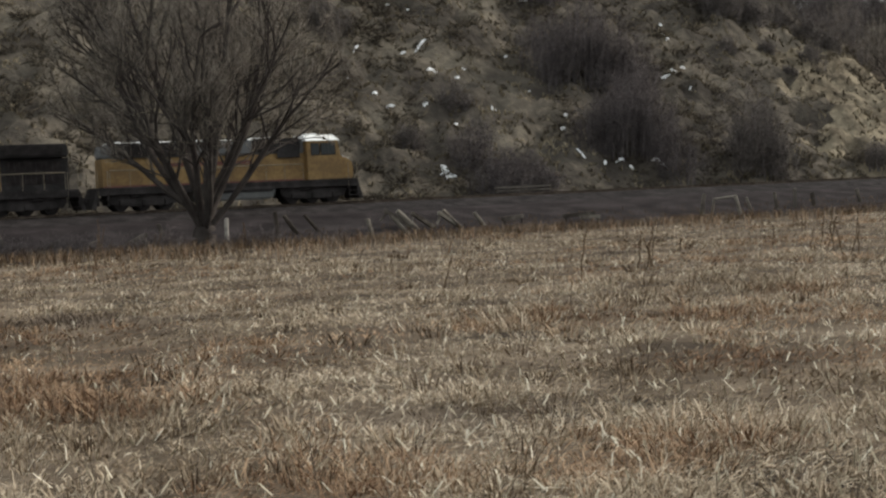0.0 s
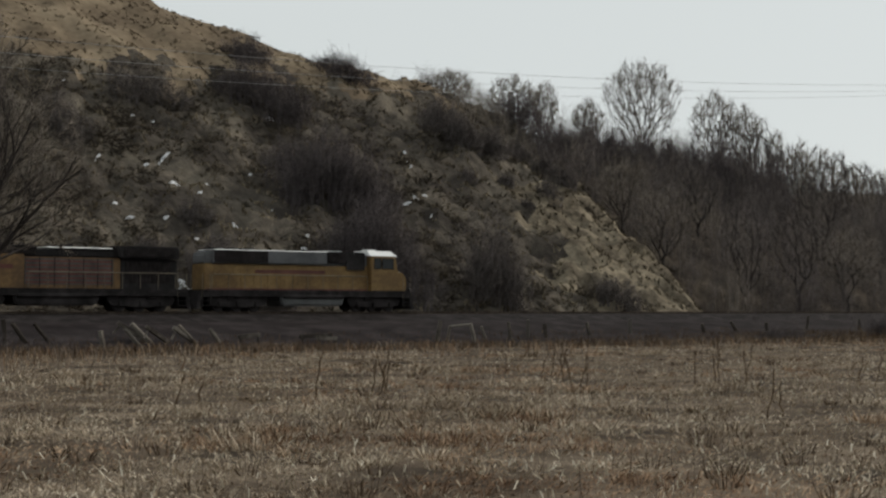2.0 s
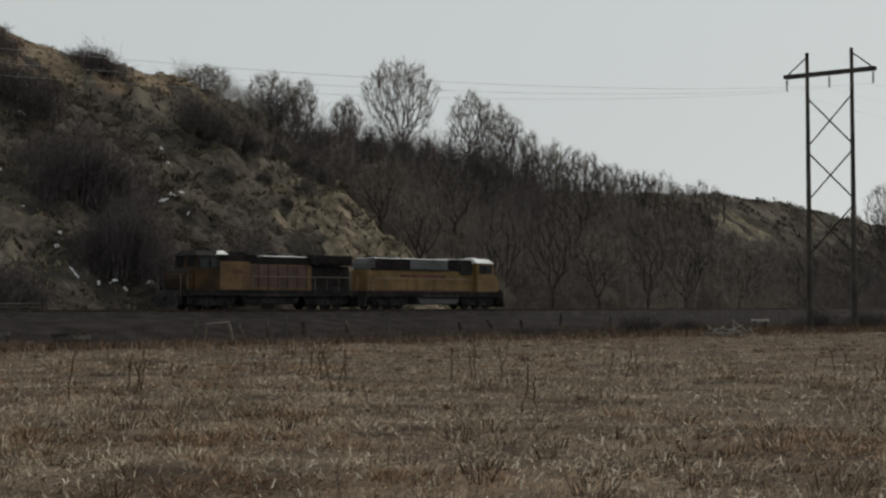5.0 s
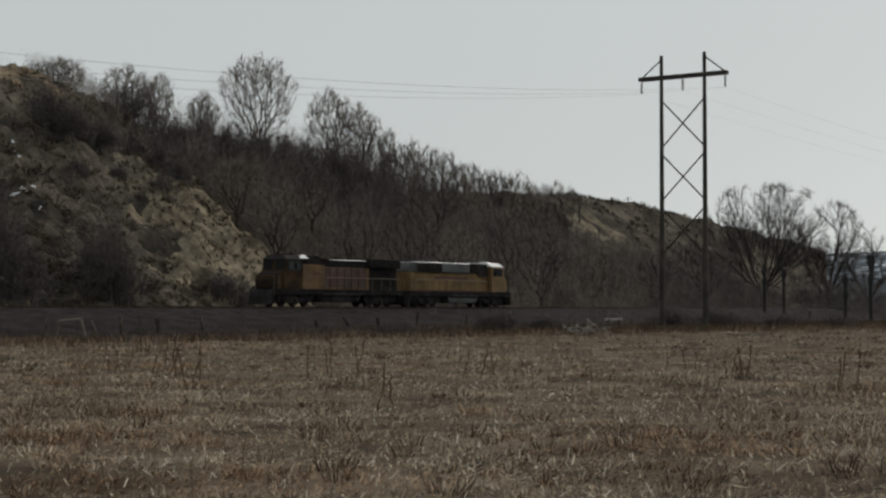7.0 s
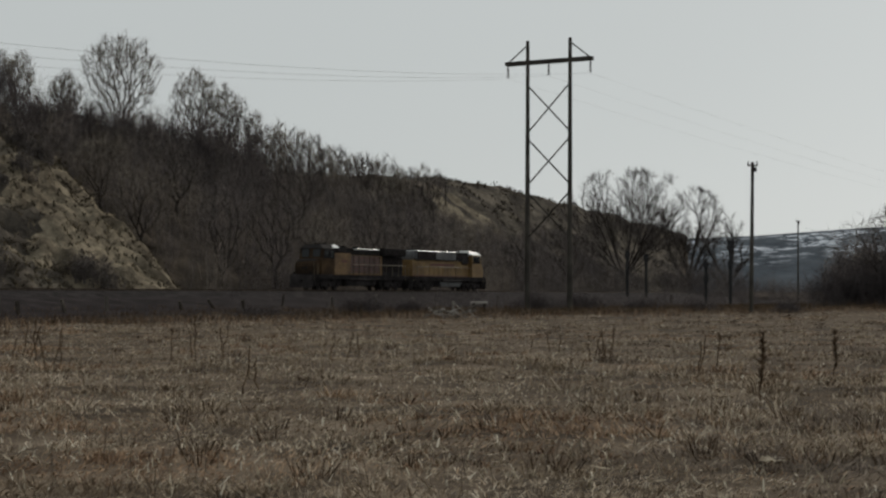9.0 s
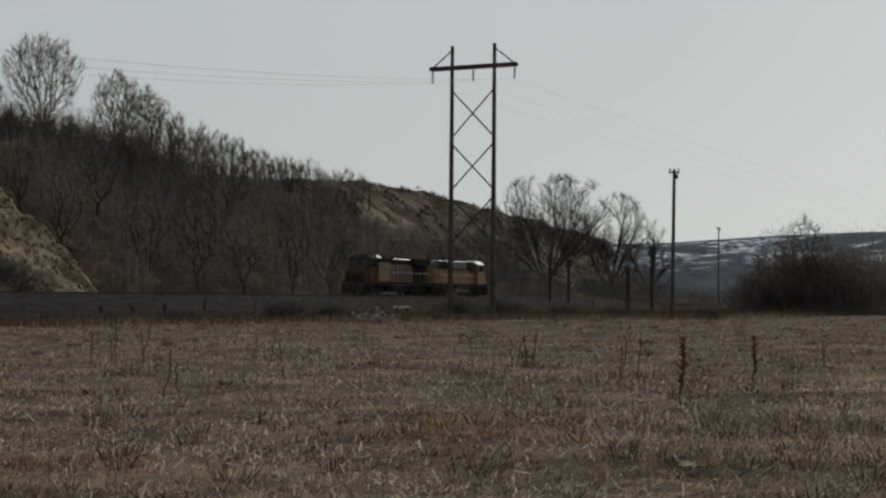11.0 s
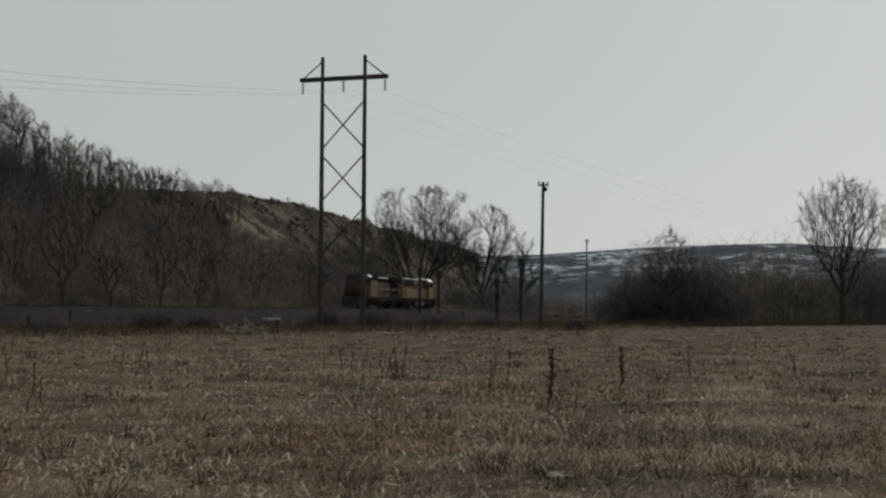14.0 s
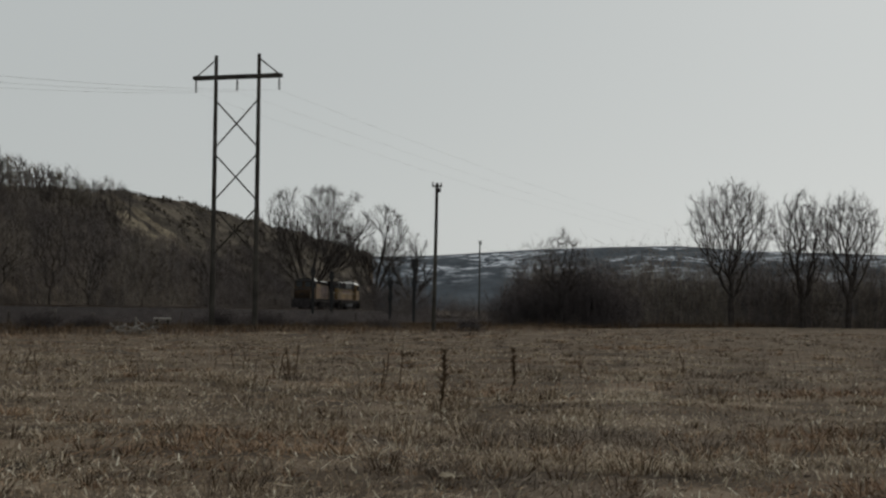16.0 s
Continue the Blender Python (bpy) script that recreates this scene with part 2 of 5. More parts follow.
def land(x, y):
    x, y = np.asarray(x, dtype=float), np.asarray(y, dtype=float)
    off = y - track_y(x)
    field = 0.05 * rough_ground(x, y, 6.0) - 0.5 * smooth(64, 76, y) * (1 - smooth(66, 96, x))
    z = field + (RAIL - 0.75 - field) * smooth(-17, -4.5, off) + 0.07 * rough_ground(x, y, 2.6) * smooth(-20, -15, off) * (1 - smooth(-7, -4.5, off))
    z = np.where(off > 4.5, (RAIL - 0.75) - 0.5 * smooth(4.5, 6.5, off), z)
    rise = np.maximum(np.maximum(spur(x, y), wood_slope(x, y)), far_hill(x, y))
    rise = np.where(off > 4.5, rise, -5)
    hum = rough_ground(x, y, 9.0) * 0.6 + rough_ground(x + 40, y, 4.0) * 0.42
    lump = np.where(x < 150, 0.68 * rough_ground(x + 7, y - 3, 1.9), 0.0) * (1 - 0.75 * smooth(27, 33, rise))       # hummocks of tussock and trodden earth
    across = 0.84 * x + 0.54 * y                                               # rain gullies down the nose of the spur
    gully = np.abs(np.sin(across * 0.85 + 1.6 * rough_ground(x, y, 7.0))) * 1.1 - 0.7
    gully = gully * smooth(-20, -12, x - 115.6 - 0.26 * (y - 125)) * np.where(x < 150, 1.0, 0.0)
    z = np.where(rise > z, rise + (hum + lump + gully) * smooth(0.5, 4.0, rise), z)
    return z


def field_edge(x):
    """How far the mown field reaches towards the bank."""
    return np.interp(x, [0, 12, 35, 60], [59, 60, 67, 69])


def grid_axis(*stretches):
    out = []
    for lo, hi, step in stretches:
        out.extend(np.arange(lo, hi, step))
    return np.array(out)


def build_ground():
    xs = grid_axis((-4000, -400, 400), (-400, -60, 20), (-60, 10, 3), (10, 200, 0.95), (200, 262, 2.0), (262, 300, 1.0), (300, 420, 2.0), (420, 800, 20), (800, 4801, 400))
    ys = grid_axis((-4000, -200, 400), (-200, -20, 20), (-20, 60, 2), (60, 230, 0.95), (230, 330, 4), (330, 800, 25), (800, 4801, 400))
    gx, gy = np.meshgrid(xs, ys)
    gz = land(gx, gy)
    v = np.stack([gx, gy, gz], -1).reshape(-1, 3)
    nx, ny = len(xs), len(ys)
    i = np.arange(ny - 1)[:, None] * nx + np.arange(nx - 1)[None]
    f = np.stack([i, i + 1, i + 1 + nx, i + nx], -1).reshape(-1, 4)
    me = mesh_from("ground", v, f, M_FIELD, M_BANK, M_HILL, M_WOODFLOOR, M_LITCUT, M_HIGHGRASS)
    cx, cy = (gx[:-1, :-1] + gx[1:, 1:]) / 2, (gy[:-1, :-1] + gy[1:, 1:]) / 2
    off = cy - track_y(cx)
    wob = 2.0 * rough_ground(cx, cy, 5.0)
    low = land(cx, cy) < 17.5 + wob
    zone = np.zeros_like(cx, dtype=np.int32)
    zone[(cy + 1.6 * wob > field_edge(cx)) & (cy < 400) & (cx < 330)] = 1
    hill = (off > 6)
    woody = wood_slope(cx, cy) > np.maximum(spur(cx, cy), far_hill(cx, cy))
    zone[hill & (cx > -400) & (cx < 460)] = 2
    zone[hill & woody & (cx < 300)] = 3
    edge = 115.6 + 0.26 * (cy - 125)
    lit_cut = hill & ~woody & (cx > edge - 15 + wob * 2) & (cx < edge + 4) & (cy < 172) & low
    # stripe on the far hill: a sunlit nose given by colour alone
    lit_cut |= (far_hill(cx, cy) > wood_slope(cx, cy)) & (np.abs(cx - 275.5) < 4.0 + 4.2 * smooth(226, 207, cy) + 0.4 * wob) & (np.abs(cx - 277.2) > 0.9) & (cy > 203) & (cy < 227)
    zone[lit_cut] = 4
    zone[hill & ~woody & (spur(cx, cy) > 29 + wob * 2) & (cx < 118)] = 5
    me.polygons.foreach_set("material_index", zone.ravel())
    me.polygons.foreach_set("use_smooth", np.ones(len(f), dtype=bool))
    ob = new("ground", me)
    tagged(ob, "dry winter field, dark railway bank and grassy hillside", "ground", kind="structure")


build_ground()


def build_distant_hill():
    """A long, low table of hills far down the valley, with snow lying in its hollows."""
    n, k = 260, 40
    az = np.radians(np.linspace(46, 105, n))[None]
    u = np.linspace(0, 1, k)[:, None]
    top = np.interp(np.degrees(az), [46, 62, 64.9, 67.8, 70.5, 73.6, 80, 105], [48, 58.5, 65, 69, 71, 66, 61, 52])
    d = 1250 + 420 * u
    x, y = d * np.sin(az), d * np.cos(az)
    z = -6 + (top + 6) * (1 - (1 - u) ** 1.5) + rough_ground(x, y, 60.0) * 2.0 * np.sin(u * 3.14) + rough_ground(x, y, 22.0) * 1.2 * np.sin(u * 3.14)
    v = np.stack([x, y, z], -1).reshape(-1, 3)
    i = np.arange(k - 1)[:, None] * n + np.arange(n - 1)[None]
    f = np.stack([i, i + 1, i + 1 + n, i + n], -1).reshape(-1, 4)
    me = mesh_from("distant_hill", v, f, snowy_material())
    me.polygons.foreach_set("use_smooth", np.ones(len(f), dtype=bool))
    tagged(new("distant_hill", me), "far hills with streaks of snow, coloured blue-grey for haze", "hill", kind="structure")


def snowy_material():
    # the haze of distance is painted in: blue-grey ground, dulled bluish snow
    m = material("hazy_snow_streaked_hill", [(0.04, 0.049, 0.061), (0.06, 0.072, 0.087), (0.085, 0.1, 0.117)], 0.03, 0.2, 1.0, 0)
    n, l = m.node_tree.nodes, m.node_tree.links
    b = n["Principled BSDF"]
    ramp = b.inputs["Base Color"].links[0].from_socket
    co, mp, tex = n.new("ShaderNodeTexCoord"), n.new("ShaderNodeMapping"), n.new("ShaderNodeTexNoise")
    mp.inputs["Scale"].default_value = (0.075, 0.075, 0.3)
    tex.inputs["Scale"].default_value, tex.inputs["Detail"].default_value = 1.0, 7.0
    tex.inputs["Roughness"].default_value = 0.68
    l.new(co.outputs["Object"], mp.inputs[0])
    l.new(mp.outputs[0], tex.inputs["Vector"])
    step = n.new("ShaderNodeValToRGB")
    step.color_ramp.elements[0].position, step.color_ramp.elements[1].position = 0.47, 0.55
    l.new(tex.outputs["Fac"], step.inputs[0])
    sep, band = n.new("ShaderNodeSeparateXYZ"), n.new("ShaderNodeMapRange")
    l.new(co.outputs["Object"], sep.inputs[0])
    l.new(sep.outputs["Z"], band.inputs["Value"])
    band.inputs["From Min"].default_value, band.inputs["From Max"].default_value = 24, 34
    times = n.new("ShaderNodeMath")
    times.operation = "MULTIPLY"
    wide, clear = n.new("ShaderNodeTexNoise"), n.new("ShaderNodeMapRange")
    wide.inputs["Scale"].default_value, wide.inputs["Detail"].default_value = 0.016, 3.0
    l.new(co.outputs["Object"], wide.inputs["Vector"])
    l.new(wide.outputs["Fac"], clear.inputs["Value"])
    clear.inputs["From Min"].default_value, clear.inputs["From Max"].default_value = 0.47, 0.56
    both = n.new("ShaderNodeMath")
    both.operation = "MULTIPLY"
    l.new(step.outputs[0], both.inputs[0])
    l.new(clear.outputs[0], both.inputs[1])
    l.new(both.outputs[0], times.inputs[0])
    l.new(band.outputs[0], times.inputs[1])
    mix = n.new("ShaderNodeMixRGB")
    l.new(times.outputs[0], mix.inputs[0])
    l.new(ramp, mix.inputs[1])
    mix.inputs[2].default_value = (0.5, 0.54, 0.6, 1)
    l.new(mix.outputs[0], b.inputs["Base Color"])
    return m


build_distant_hill()


# ---------------------------------------------------------------- the railway
def sweep(name, section, xs, mat, dy=0.0):
    """A section of (across, up) drawn along the line."""
    ys = track_y(xs) + dy
    slope = np.gradient(ys, xs)
    nrm = np.stack([-slope, np.ones_like(xs)], -1) / np.sqrt(1 + slope ** 2)[:, None]
    sec = np.array(section)
    v = np.stack([xs[:, None] + nrm[:, :1] * sec[None, :, 0], ys[:, None] + nrm[:, 1:] * sec[None, :, 0], np.broadcast_to(sec[None, :, 1], (len(xs), len(sec)))], -1).reshape(-1, 3)
    k = len(sec)
    i = np.arange(len(xs) - 1)[:, None] * k + np.arange(k - 1)[None]
    f = np.stack([i, i + 1, i + 1 + k, i + k], -1).reshape(-1, 4)
    return new(name, mesh_from(name, v, f[:, ::-1].copy(), mat))


def build_railway():
    xs = np.arange(-120.0, 452.0, 4.0)
    bed = sweep("ballast_bed", [(-6.0, 0.95), (-4.6, 1.05), (-2.2, RAIL - 0.25), (-1.5, RAIL - 0.2), (1.5, RAIL - 0.2), (2.2, RAIL - 0.25), (4.6, 1.05), (6.0, 0.9)], xs, M_BALLAST)
    tagged(bed, "dark crushed-stone ballast under the railway line", "ballast", kind="structure")
    line = empty("railway_track", 0, 0, 0, label="single railway track with rusty steel rails on timber ties", category="railway track", kind="structure")
    for dy in (-0.7175, 0.7175):
        rail = sweep("rail", [(-0.07, RAIL - 0.17), (-0.07, RAIL - 0.15), (-0.012, RAIL - 0.13), (-0.012, RAIL - 0.04), (-0.036, RAIL - 0.03), (-0.036, RAIL), (0.036, RAIL), (0.036, RAIL - 0.03), (0.012, RAIL - 0.04), (0.012, RAIL - 0.13), (0.07, RAIL - 0.15), (0.07, RAIL - 0.17)], xs, M_RAIL, dy)
        rail.parent = line
    tie_bm = box(-0.115, 0.115, -1.3, 1.3, -0.16, 0.0)
    tie_me = bpy.data.meshes.new("tie")
    tie_bm.to_mesh(tie_me)
    tie_bm.free()
    tie_me.materials.append(M_DARKWOOD)
    for i in range(290):
        x = 12.0 + i * 0.56
        t = new("tie", tie_me)
        t.parent = line
        t.matrix_world = pose(x, float(track_y(x)), RAIL - 0.165, 0, 0, math.degrees(math.atan(TRACK_K * x + TRACK_C * x * x / 2)))


build_railway()


# ---------------------------------------------------------------- locomotives (x forward, z up from the rail)
WHEEL_R = 0.53


def bogie(loco, cx, wheels):
    frame_ = empty_part("bogie", loco, cx, 0, 0)
    for s in (-1, 1):
        part("side_frame", prism([(-2.9, 0.9), (-2.6, 1.15), (2.6, 1.15), (2.9, 0.9), (2.6, 0.45), (0.9, 0.32), (-0.9, 0.32), (-2.6, 0.45)], s * 1.02 - 0.08, s * 1.02 + 0.08, 0.02), M_UNDER, frame_)
        for ax in (-1.75, 0.0, 1.75):
            part("axle_box", box(ax - 0.2, ax + 0.2, s * 1.2 - 0.12, s * 1.2 + 0.12, 0.36, 0.74, 0.03), M_UNDER, frame_)
        part("brake_cylinder", rod((-1.1, s * 1.16, 1.0), (-0.4, s * 1.16, 1.0), 0.13), M_UNDER, frame_)
    part("bolster", box(-1.0, 1.0, -0.9, 0.9, 0.7, 1.2, 0.03), M_UNDER, frame_)
    for ax in (-1.75, 0.0, 1.75):
        bm = rod((0, -0.8, 0), (0, 0.8, 0), 0.09, sides=10)
        for s in (-1, 1):
            rod((0, s * 0.76 - 0.07, 0), (0, s * 0.76 + 0.07, 0), WHEEL_R, sides=24, bm=bm)
            rod((0, s * 0.66 - 0.02, 0), (0, s * 0.66 + 0.02, 0), WHEEL_R + 0.03, sides=24, bm=bm)
            for j in range(4):
                an = j * math.pi / 2
                rod((0.3 * math.cos(an), s * 0.84 - 0.02, 0.3 * math.sin(an)), (0.3 * math.cos(an), s * 0.84 + 0.02, 0.3 * math.sin(an)), 0.06, sides=6, bm=bm)
        w = part("wheelset", bm, M_UNDER, frame_)
        w.location = (ax, 0, WHEEL_R)
        wheels.append((w, ax))


def empty_part(name, parent, x, y, z):
    ob = new(name)
    ob.parent = parent
    ob.location = (x, y, z)
    return ob


def steps(loco, x, s, way):
    for dx in (-0.36, 0.36):
        part("step_side", box(x + dx - 0.02, x + dx + 0.02, s * 1.45 - 0.13, s * 1.45 + 0.13, 0.4, 1.6), M_UNDER, loco)
    for i in range(4):
        part("step", box(x - 0.34, x + 0.34, s * 1.45 - 0.13, s * 1.45 + 0.13, 0.42 + i * 0.33, 0.46 + i * 0.33), M_UNDER, loco)
    for dx in (-0.38, 0.38):
        part("grab_rail", rod((x + dx, s * 1.5, 1.0), (x + dx, s * 1.5, 2.75), 0.025, sides=6), M_HANDRAIL, loco, "pale painted grab rail")


def handrail(loco, x0, x1, s, n):
    bm = rod((x0, s * 1.5, 2.72), (x1, s * 1.5, 2.72), 0.034, sides=6)
    for i in range(n):
        x = x0 + (x1 - x0) * i / (n - 1)
        rod((x, s * 1.5, 1.6), (x, s * 1.5, 2.72), 0.022, sides=6, bm=bm)
    part("handrail", bm, M_HANDRAIL, loco, "pale painted side handrail")


def underframe(loco, paint):
    part("underframe", box(-10.6, 10.6, -1.5, 1.5, 1.1, 1.52, 0.03), M_UNDER, loco)
    part("side_sill", box(-10.5, 10.5, -1.56, 1.56, 1.44, 1.6, 0.02), M_UNDER, loco)
    for x, w in ((10.6, 1), (-10.6, -1)):
        part("pilot", prism([(x, 1.55), (x + w * 0.12, 1.2), (x + w * 0.45, 0.2), (x + w * 0.1, 0.2), (x - w * 0.15, 1.0)], -1.4, 1.4, 0.02), M_UNDER, loco)
        part("coupler", box(min(x, x + w * 0.62), max(x, x + w * 0.62), -0.16, 0.16, 0.72, 1.02, 0.03), M_UNDER, loco)
        for s in (-1, 1):
            steps(loco, x - w * 0.45, s, w)


def fuel_tank(loco, x0, x1, paint=None):
    part("fuel_tank", prism([(x0, 1.3), (x0, 0.75), (x0 + 0.3, 0.42), (x1 - 0.3, 0.42), (x1, 0.75), (x1, 1.3)], -1.32, 1.32, 0.12), paint or M_TANK, loco, "long grey fuel tank slung under the frame")
    for s in (-1, 1):
        part("air_tank", rod((x0 + 0.3, s * 1.42, 1.12), (x1 - 0.3, s * 1.42, 1.12), 0.15, sides=14), M_UNDER, loco)


def grille_panel(loco, x0, x1, s, y, z0, z1, slats=9, vertical=False):
    g = part("grille", box(x0, x1, s * y - 0.03, s * y + 0.03, z0, z1), M_GRILLE, loco, "dark louvred grille")
    bm = bmesh.new()
    for i in range(slats):
        if vertical:
            x = x0 + (x1 - x0) * (i + 0.5) / slats
            box(x - 0.03, x + 0.03, s * (y + 0.045) - 0.015, s * (y + 0.045) + 0.015, z0, z1, bm=bm)
        else:
            z = z0 + (z1 - z0) * (i + 0.5) / slats
            box(x0, x1, s * (y + 0.045) - 0.015, s * (y + 0.045) + 0.015, z - 0.02, z + 0.02, bm=bm)
    part("louvres", bm, M_UNDER, g)


def hipped(x0, x1, z0, z1, y0, y1, dx0=0.0, dx1=0.0):
    """A roof piece whose sides slope in from y0 at z0 to y1 at z1."""
    bm = box(x0, x1, -1, 1, z0, z1)
    for v in bm.verts:
        top = v.co.z > (z0 + z1) / 2
        v.co.y = math.copysign(y1 if top else y0, v.co.y)
        if top:
            v.co.x += dx0 if v.co.x < (x0 + x1) / 2 else dx1
    bmesh.ops.bevel(bm, geom=list(bm.edges), offset=0.03, segments=2, affect="EDGES")
    return bm


def cab(loco, paint, roof, x0, x1, nose, cap=None):
    """A wide-nosed cab between x0 and x1 with its nose out to that x."""
    part("cab", prism([(x0, 1.6), (x1 + 0.15, 1.6), (x1 + 0.15, 3.1), (x1 - 0.05, 3.3), (x1 - 0.25, 4.34), (x0, 4.34)], -1.5, 1.5, 0.05), paint, loco)
    part("cab_roof", hipped(x0 - 0.12, x1 - 0.05, 4.3, 4.74, 1.55, 0.95, 0.1, -0.35), roof, loco, "cab roof with sloping sides")
    part("nose", prism([(x1, 1.6), (nose, 1.6), (nose + 0.02, 2.6), (nose - 0.3, 3.0), (x1, 3.22)], -1.32, 1.32, 0.12), paint, loco)
    part("nose_top", prism([(x1 + 0.15, 3.19), (nose - 0.32, 2.99), (nose - 0.32, 3.03), (x1 + 0.15, 3.235)], -1.1, 1.1), cap or M_SUNLITROOF, loco, "nose-top panel")
    for s in (-1, 1):
        for a0, a1 in ((x0 + 0.35, x0 + 1.05), (x0 + 1.2, x1 - 0.5)):
            w = part("side_window", box(a0, a1, s * 1.5 - 0.02, s * 1.5 + 0.02, 3.35, 4.1, 0.01), M_GLASS, loco, "dark cab window")
            bm = bmesh.new()
            for z in (3.32, 4.13):
                box(a0 - 0.04, a1 + 0.04, s * 1.515 - 0.02, s * 1.515 + 0.02, z - 0.025, z + 0.025, bm=bm)
            for x in (a0, a1):
                box(x - 0.03, x + 0.03, s * 1.515 - 0.02, s * 1.515 + 0.02, 3.32, 4.13, bm=bm)
            part("window_frame", bm, M_DULLGREY, w)
        ws = part("windscreen", box(-0.02, 0.02, -0.48, 0.48, -0.42, 0.42, 0.01), M_GLASS, loco, "dark windscreen pane")
        ws.matrix_basis = pose(x1 - 0.12, s * 0.72, 3.82, 0, -10.3, 0)
        part("mirror", box(x0 + 1.1, x0 + 1.16, s * 1.62 - 0.08, s * 1.62 + 0.08, 3.5, 3.9, 0.01), M_BLACK, loco)
        hl = part("headlight", rod((nose - 0.06, s * 0.2, 2.25), (nose + 0.05, s * 0.2, 2.25), 0.12, sides=14), M_GLASS, loco)
        part("headlight_rim", rod((nose - 0.08, s * 0.2, 2.25), (nose + 0.03, s * 0.2, 2.25), 0.15, sides=14), M_BLACK, hl)
        part("ditch_light", rod((nose + 0.35, s * 1.05, 1.72), (nose + 0.5, s * 1.05, 1.72), 0.11, sides=12), M_GLASS, loco)
    part("cab_air_conditioner", box(x0 + 0.4, x0 + 1.3, -0.5, 0.5, 4.7, 4.86, 0.04), roof, loco)
    part("horn", rod((x0 + 0.2, 0.5, 4.86), (x0 + 0.7, 0.5, 4.9), 0.05, 0.1), M_DULLGREY, loco)


def front_locomotive():
    loco = empty("diesel_locomotive", 0, 0, 0, label="yellow freight diesel locomotive with light grey roof, running on the track", category="locomotive", group="coupled locomotives")
    wheels = []
    underframe(loco, M_YELLOW)
    for cx in (-6.9, 6.9):
        bogie(loco, cx, wheels)
    fuel_tank(loco, -2.9, 3.6)
    cab(loco, M_YELLOW, M_SUNLITROOF, 6.3, 9.2, 10.3)
    part("long_hood", prism([(-10.0, 1.6), (6.3, 1.6), (6.3, 3.5), (-10.0, 3.5)], -0.98, 0.98, 0.04), M_YELLOW, loco)
    part("hood_top", prism([(-10.0, 3.5), (6.3, 3.5), (6.3, 4.42), (-9.8, 4.42), (-10.0, 4.2)], -0.96, 0.96, 0.1), M_ROOFGREY, loco, "light grey upper hood")
    part("radiator_housing", prism([(-9.4, 3.55), (1.8, 3.55), (1.8, 4.5), (-9.3, 4.52)], -1.36, 1.36, 0.08), M_ROOFGREY, loco, "light grey flared radiator housing")
    part("roof_cap", hipped(-9.3, 1.9, 4.5, 4.57, 1.3, 1.2), M_SUNLITROOF, loco, "grey roof panel coloured pale as if sunlit")
    part("dynamic_brake_housing", box(1.9, 5.9, -1.2, 1.2, 3.7, 4.58, 0.08), M_DULLGREY, loco)
    part("brake_roof", box(2.0, 3.6, -1.0, 1.0, 4.58, 4.66, 0.03), M_SUNLITROOF, loco)
    for s in (-1, 1):
        grille_panel(loco, -9.3, -4.2, s, 1.37, 3.6, 4.46, 8)
        grille_panel(loco, 2.05, 3.7, s, 1.21, 3.72, 4.5, 8)
        part("filter_panel", box(3.9, 5.8, s * 1.21 - 0.03, s * 1.21 + 0.03, 3.2, 4.0, 0.02), M_DULLGREY, loco)
        for i in range(9):
            x = -9.2 + i * 1.3
            part("hood_door", box(x, x + 1.22, s * 0.99 - 0.02, s * 0.99 + 0.02, 1.75, 3.3, 0.015), M_YELLOW, loco)
        part("hood_lettering", box(-5.2, 1.8, s * 1.012 - 0.006, s * 1.012 + 0.006, 2.85, 3.12), M_FLAGRED, loco, "faded red bar of lettering")
        part("grime_band", box(-9.9, 6.2, s * 0.99 - 0.008, s * 0.99 + 0.008, 1.61, 1.72), M_FLAGRED, loco, "dull red sill stripe")
        handrail(loco, -9.6, 5.9, s, 11)
    for x in (-8.4, -6.9, -5.4):
        part("radiator_fan", rod((x, 0, 4.58), (x, 0, 4.72), 0.62, sides=20), M_DULLGREY, loco)
    part("exhaust", box(0.2, 1.2, -0.25, 0.25, 4.5, 4.75, 0.02), M_DULLGREY, loco)
    return loco, wheels


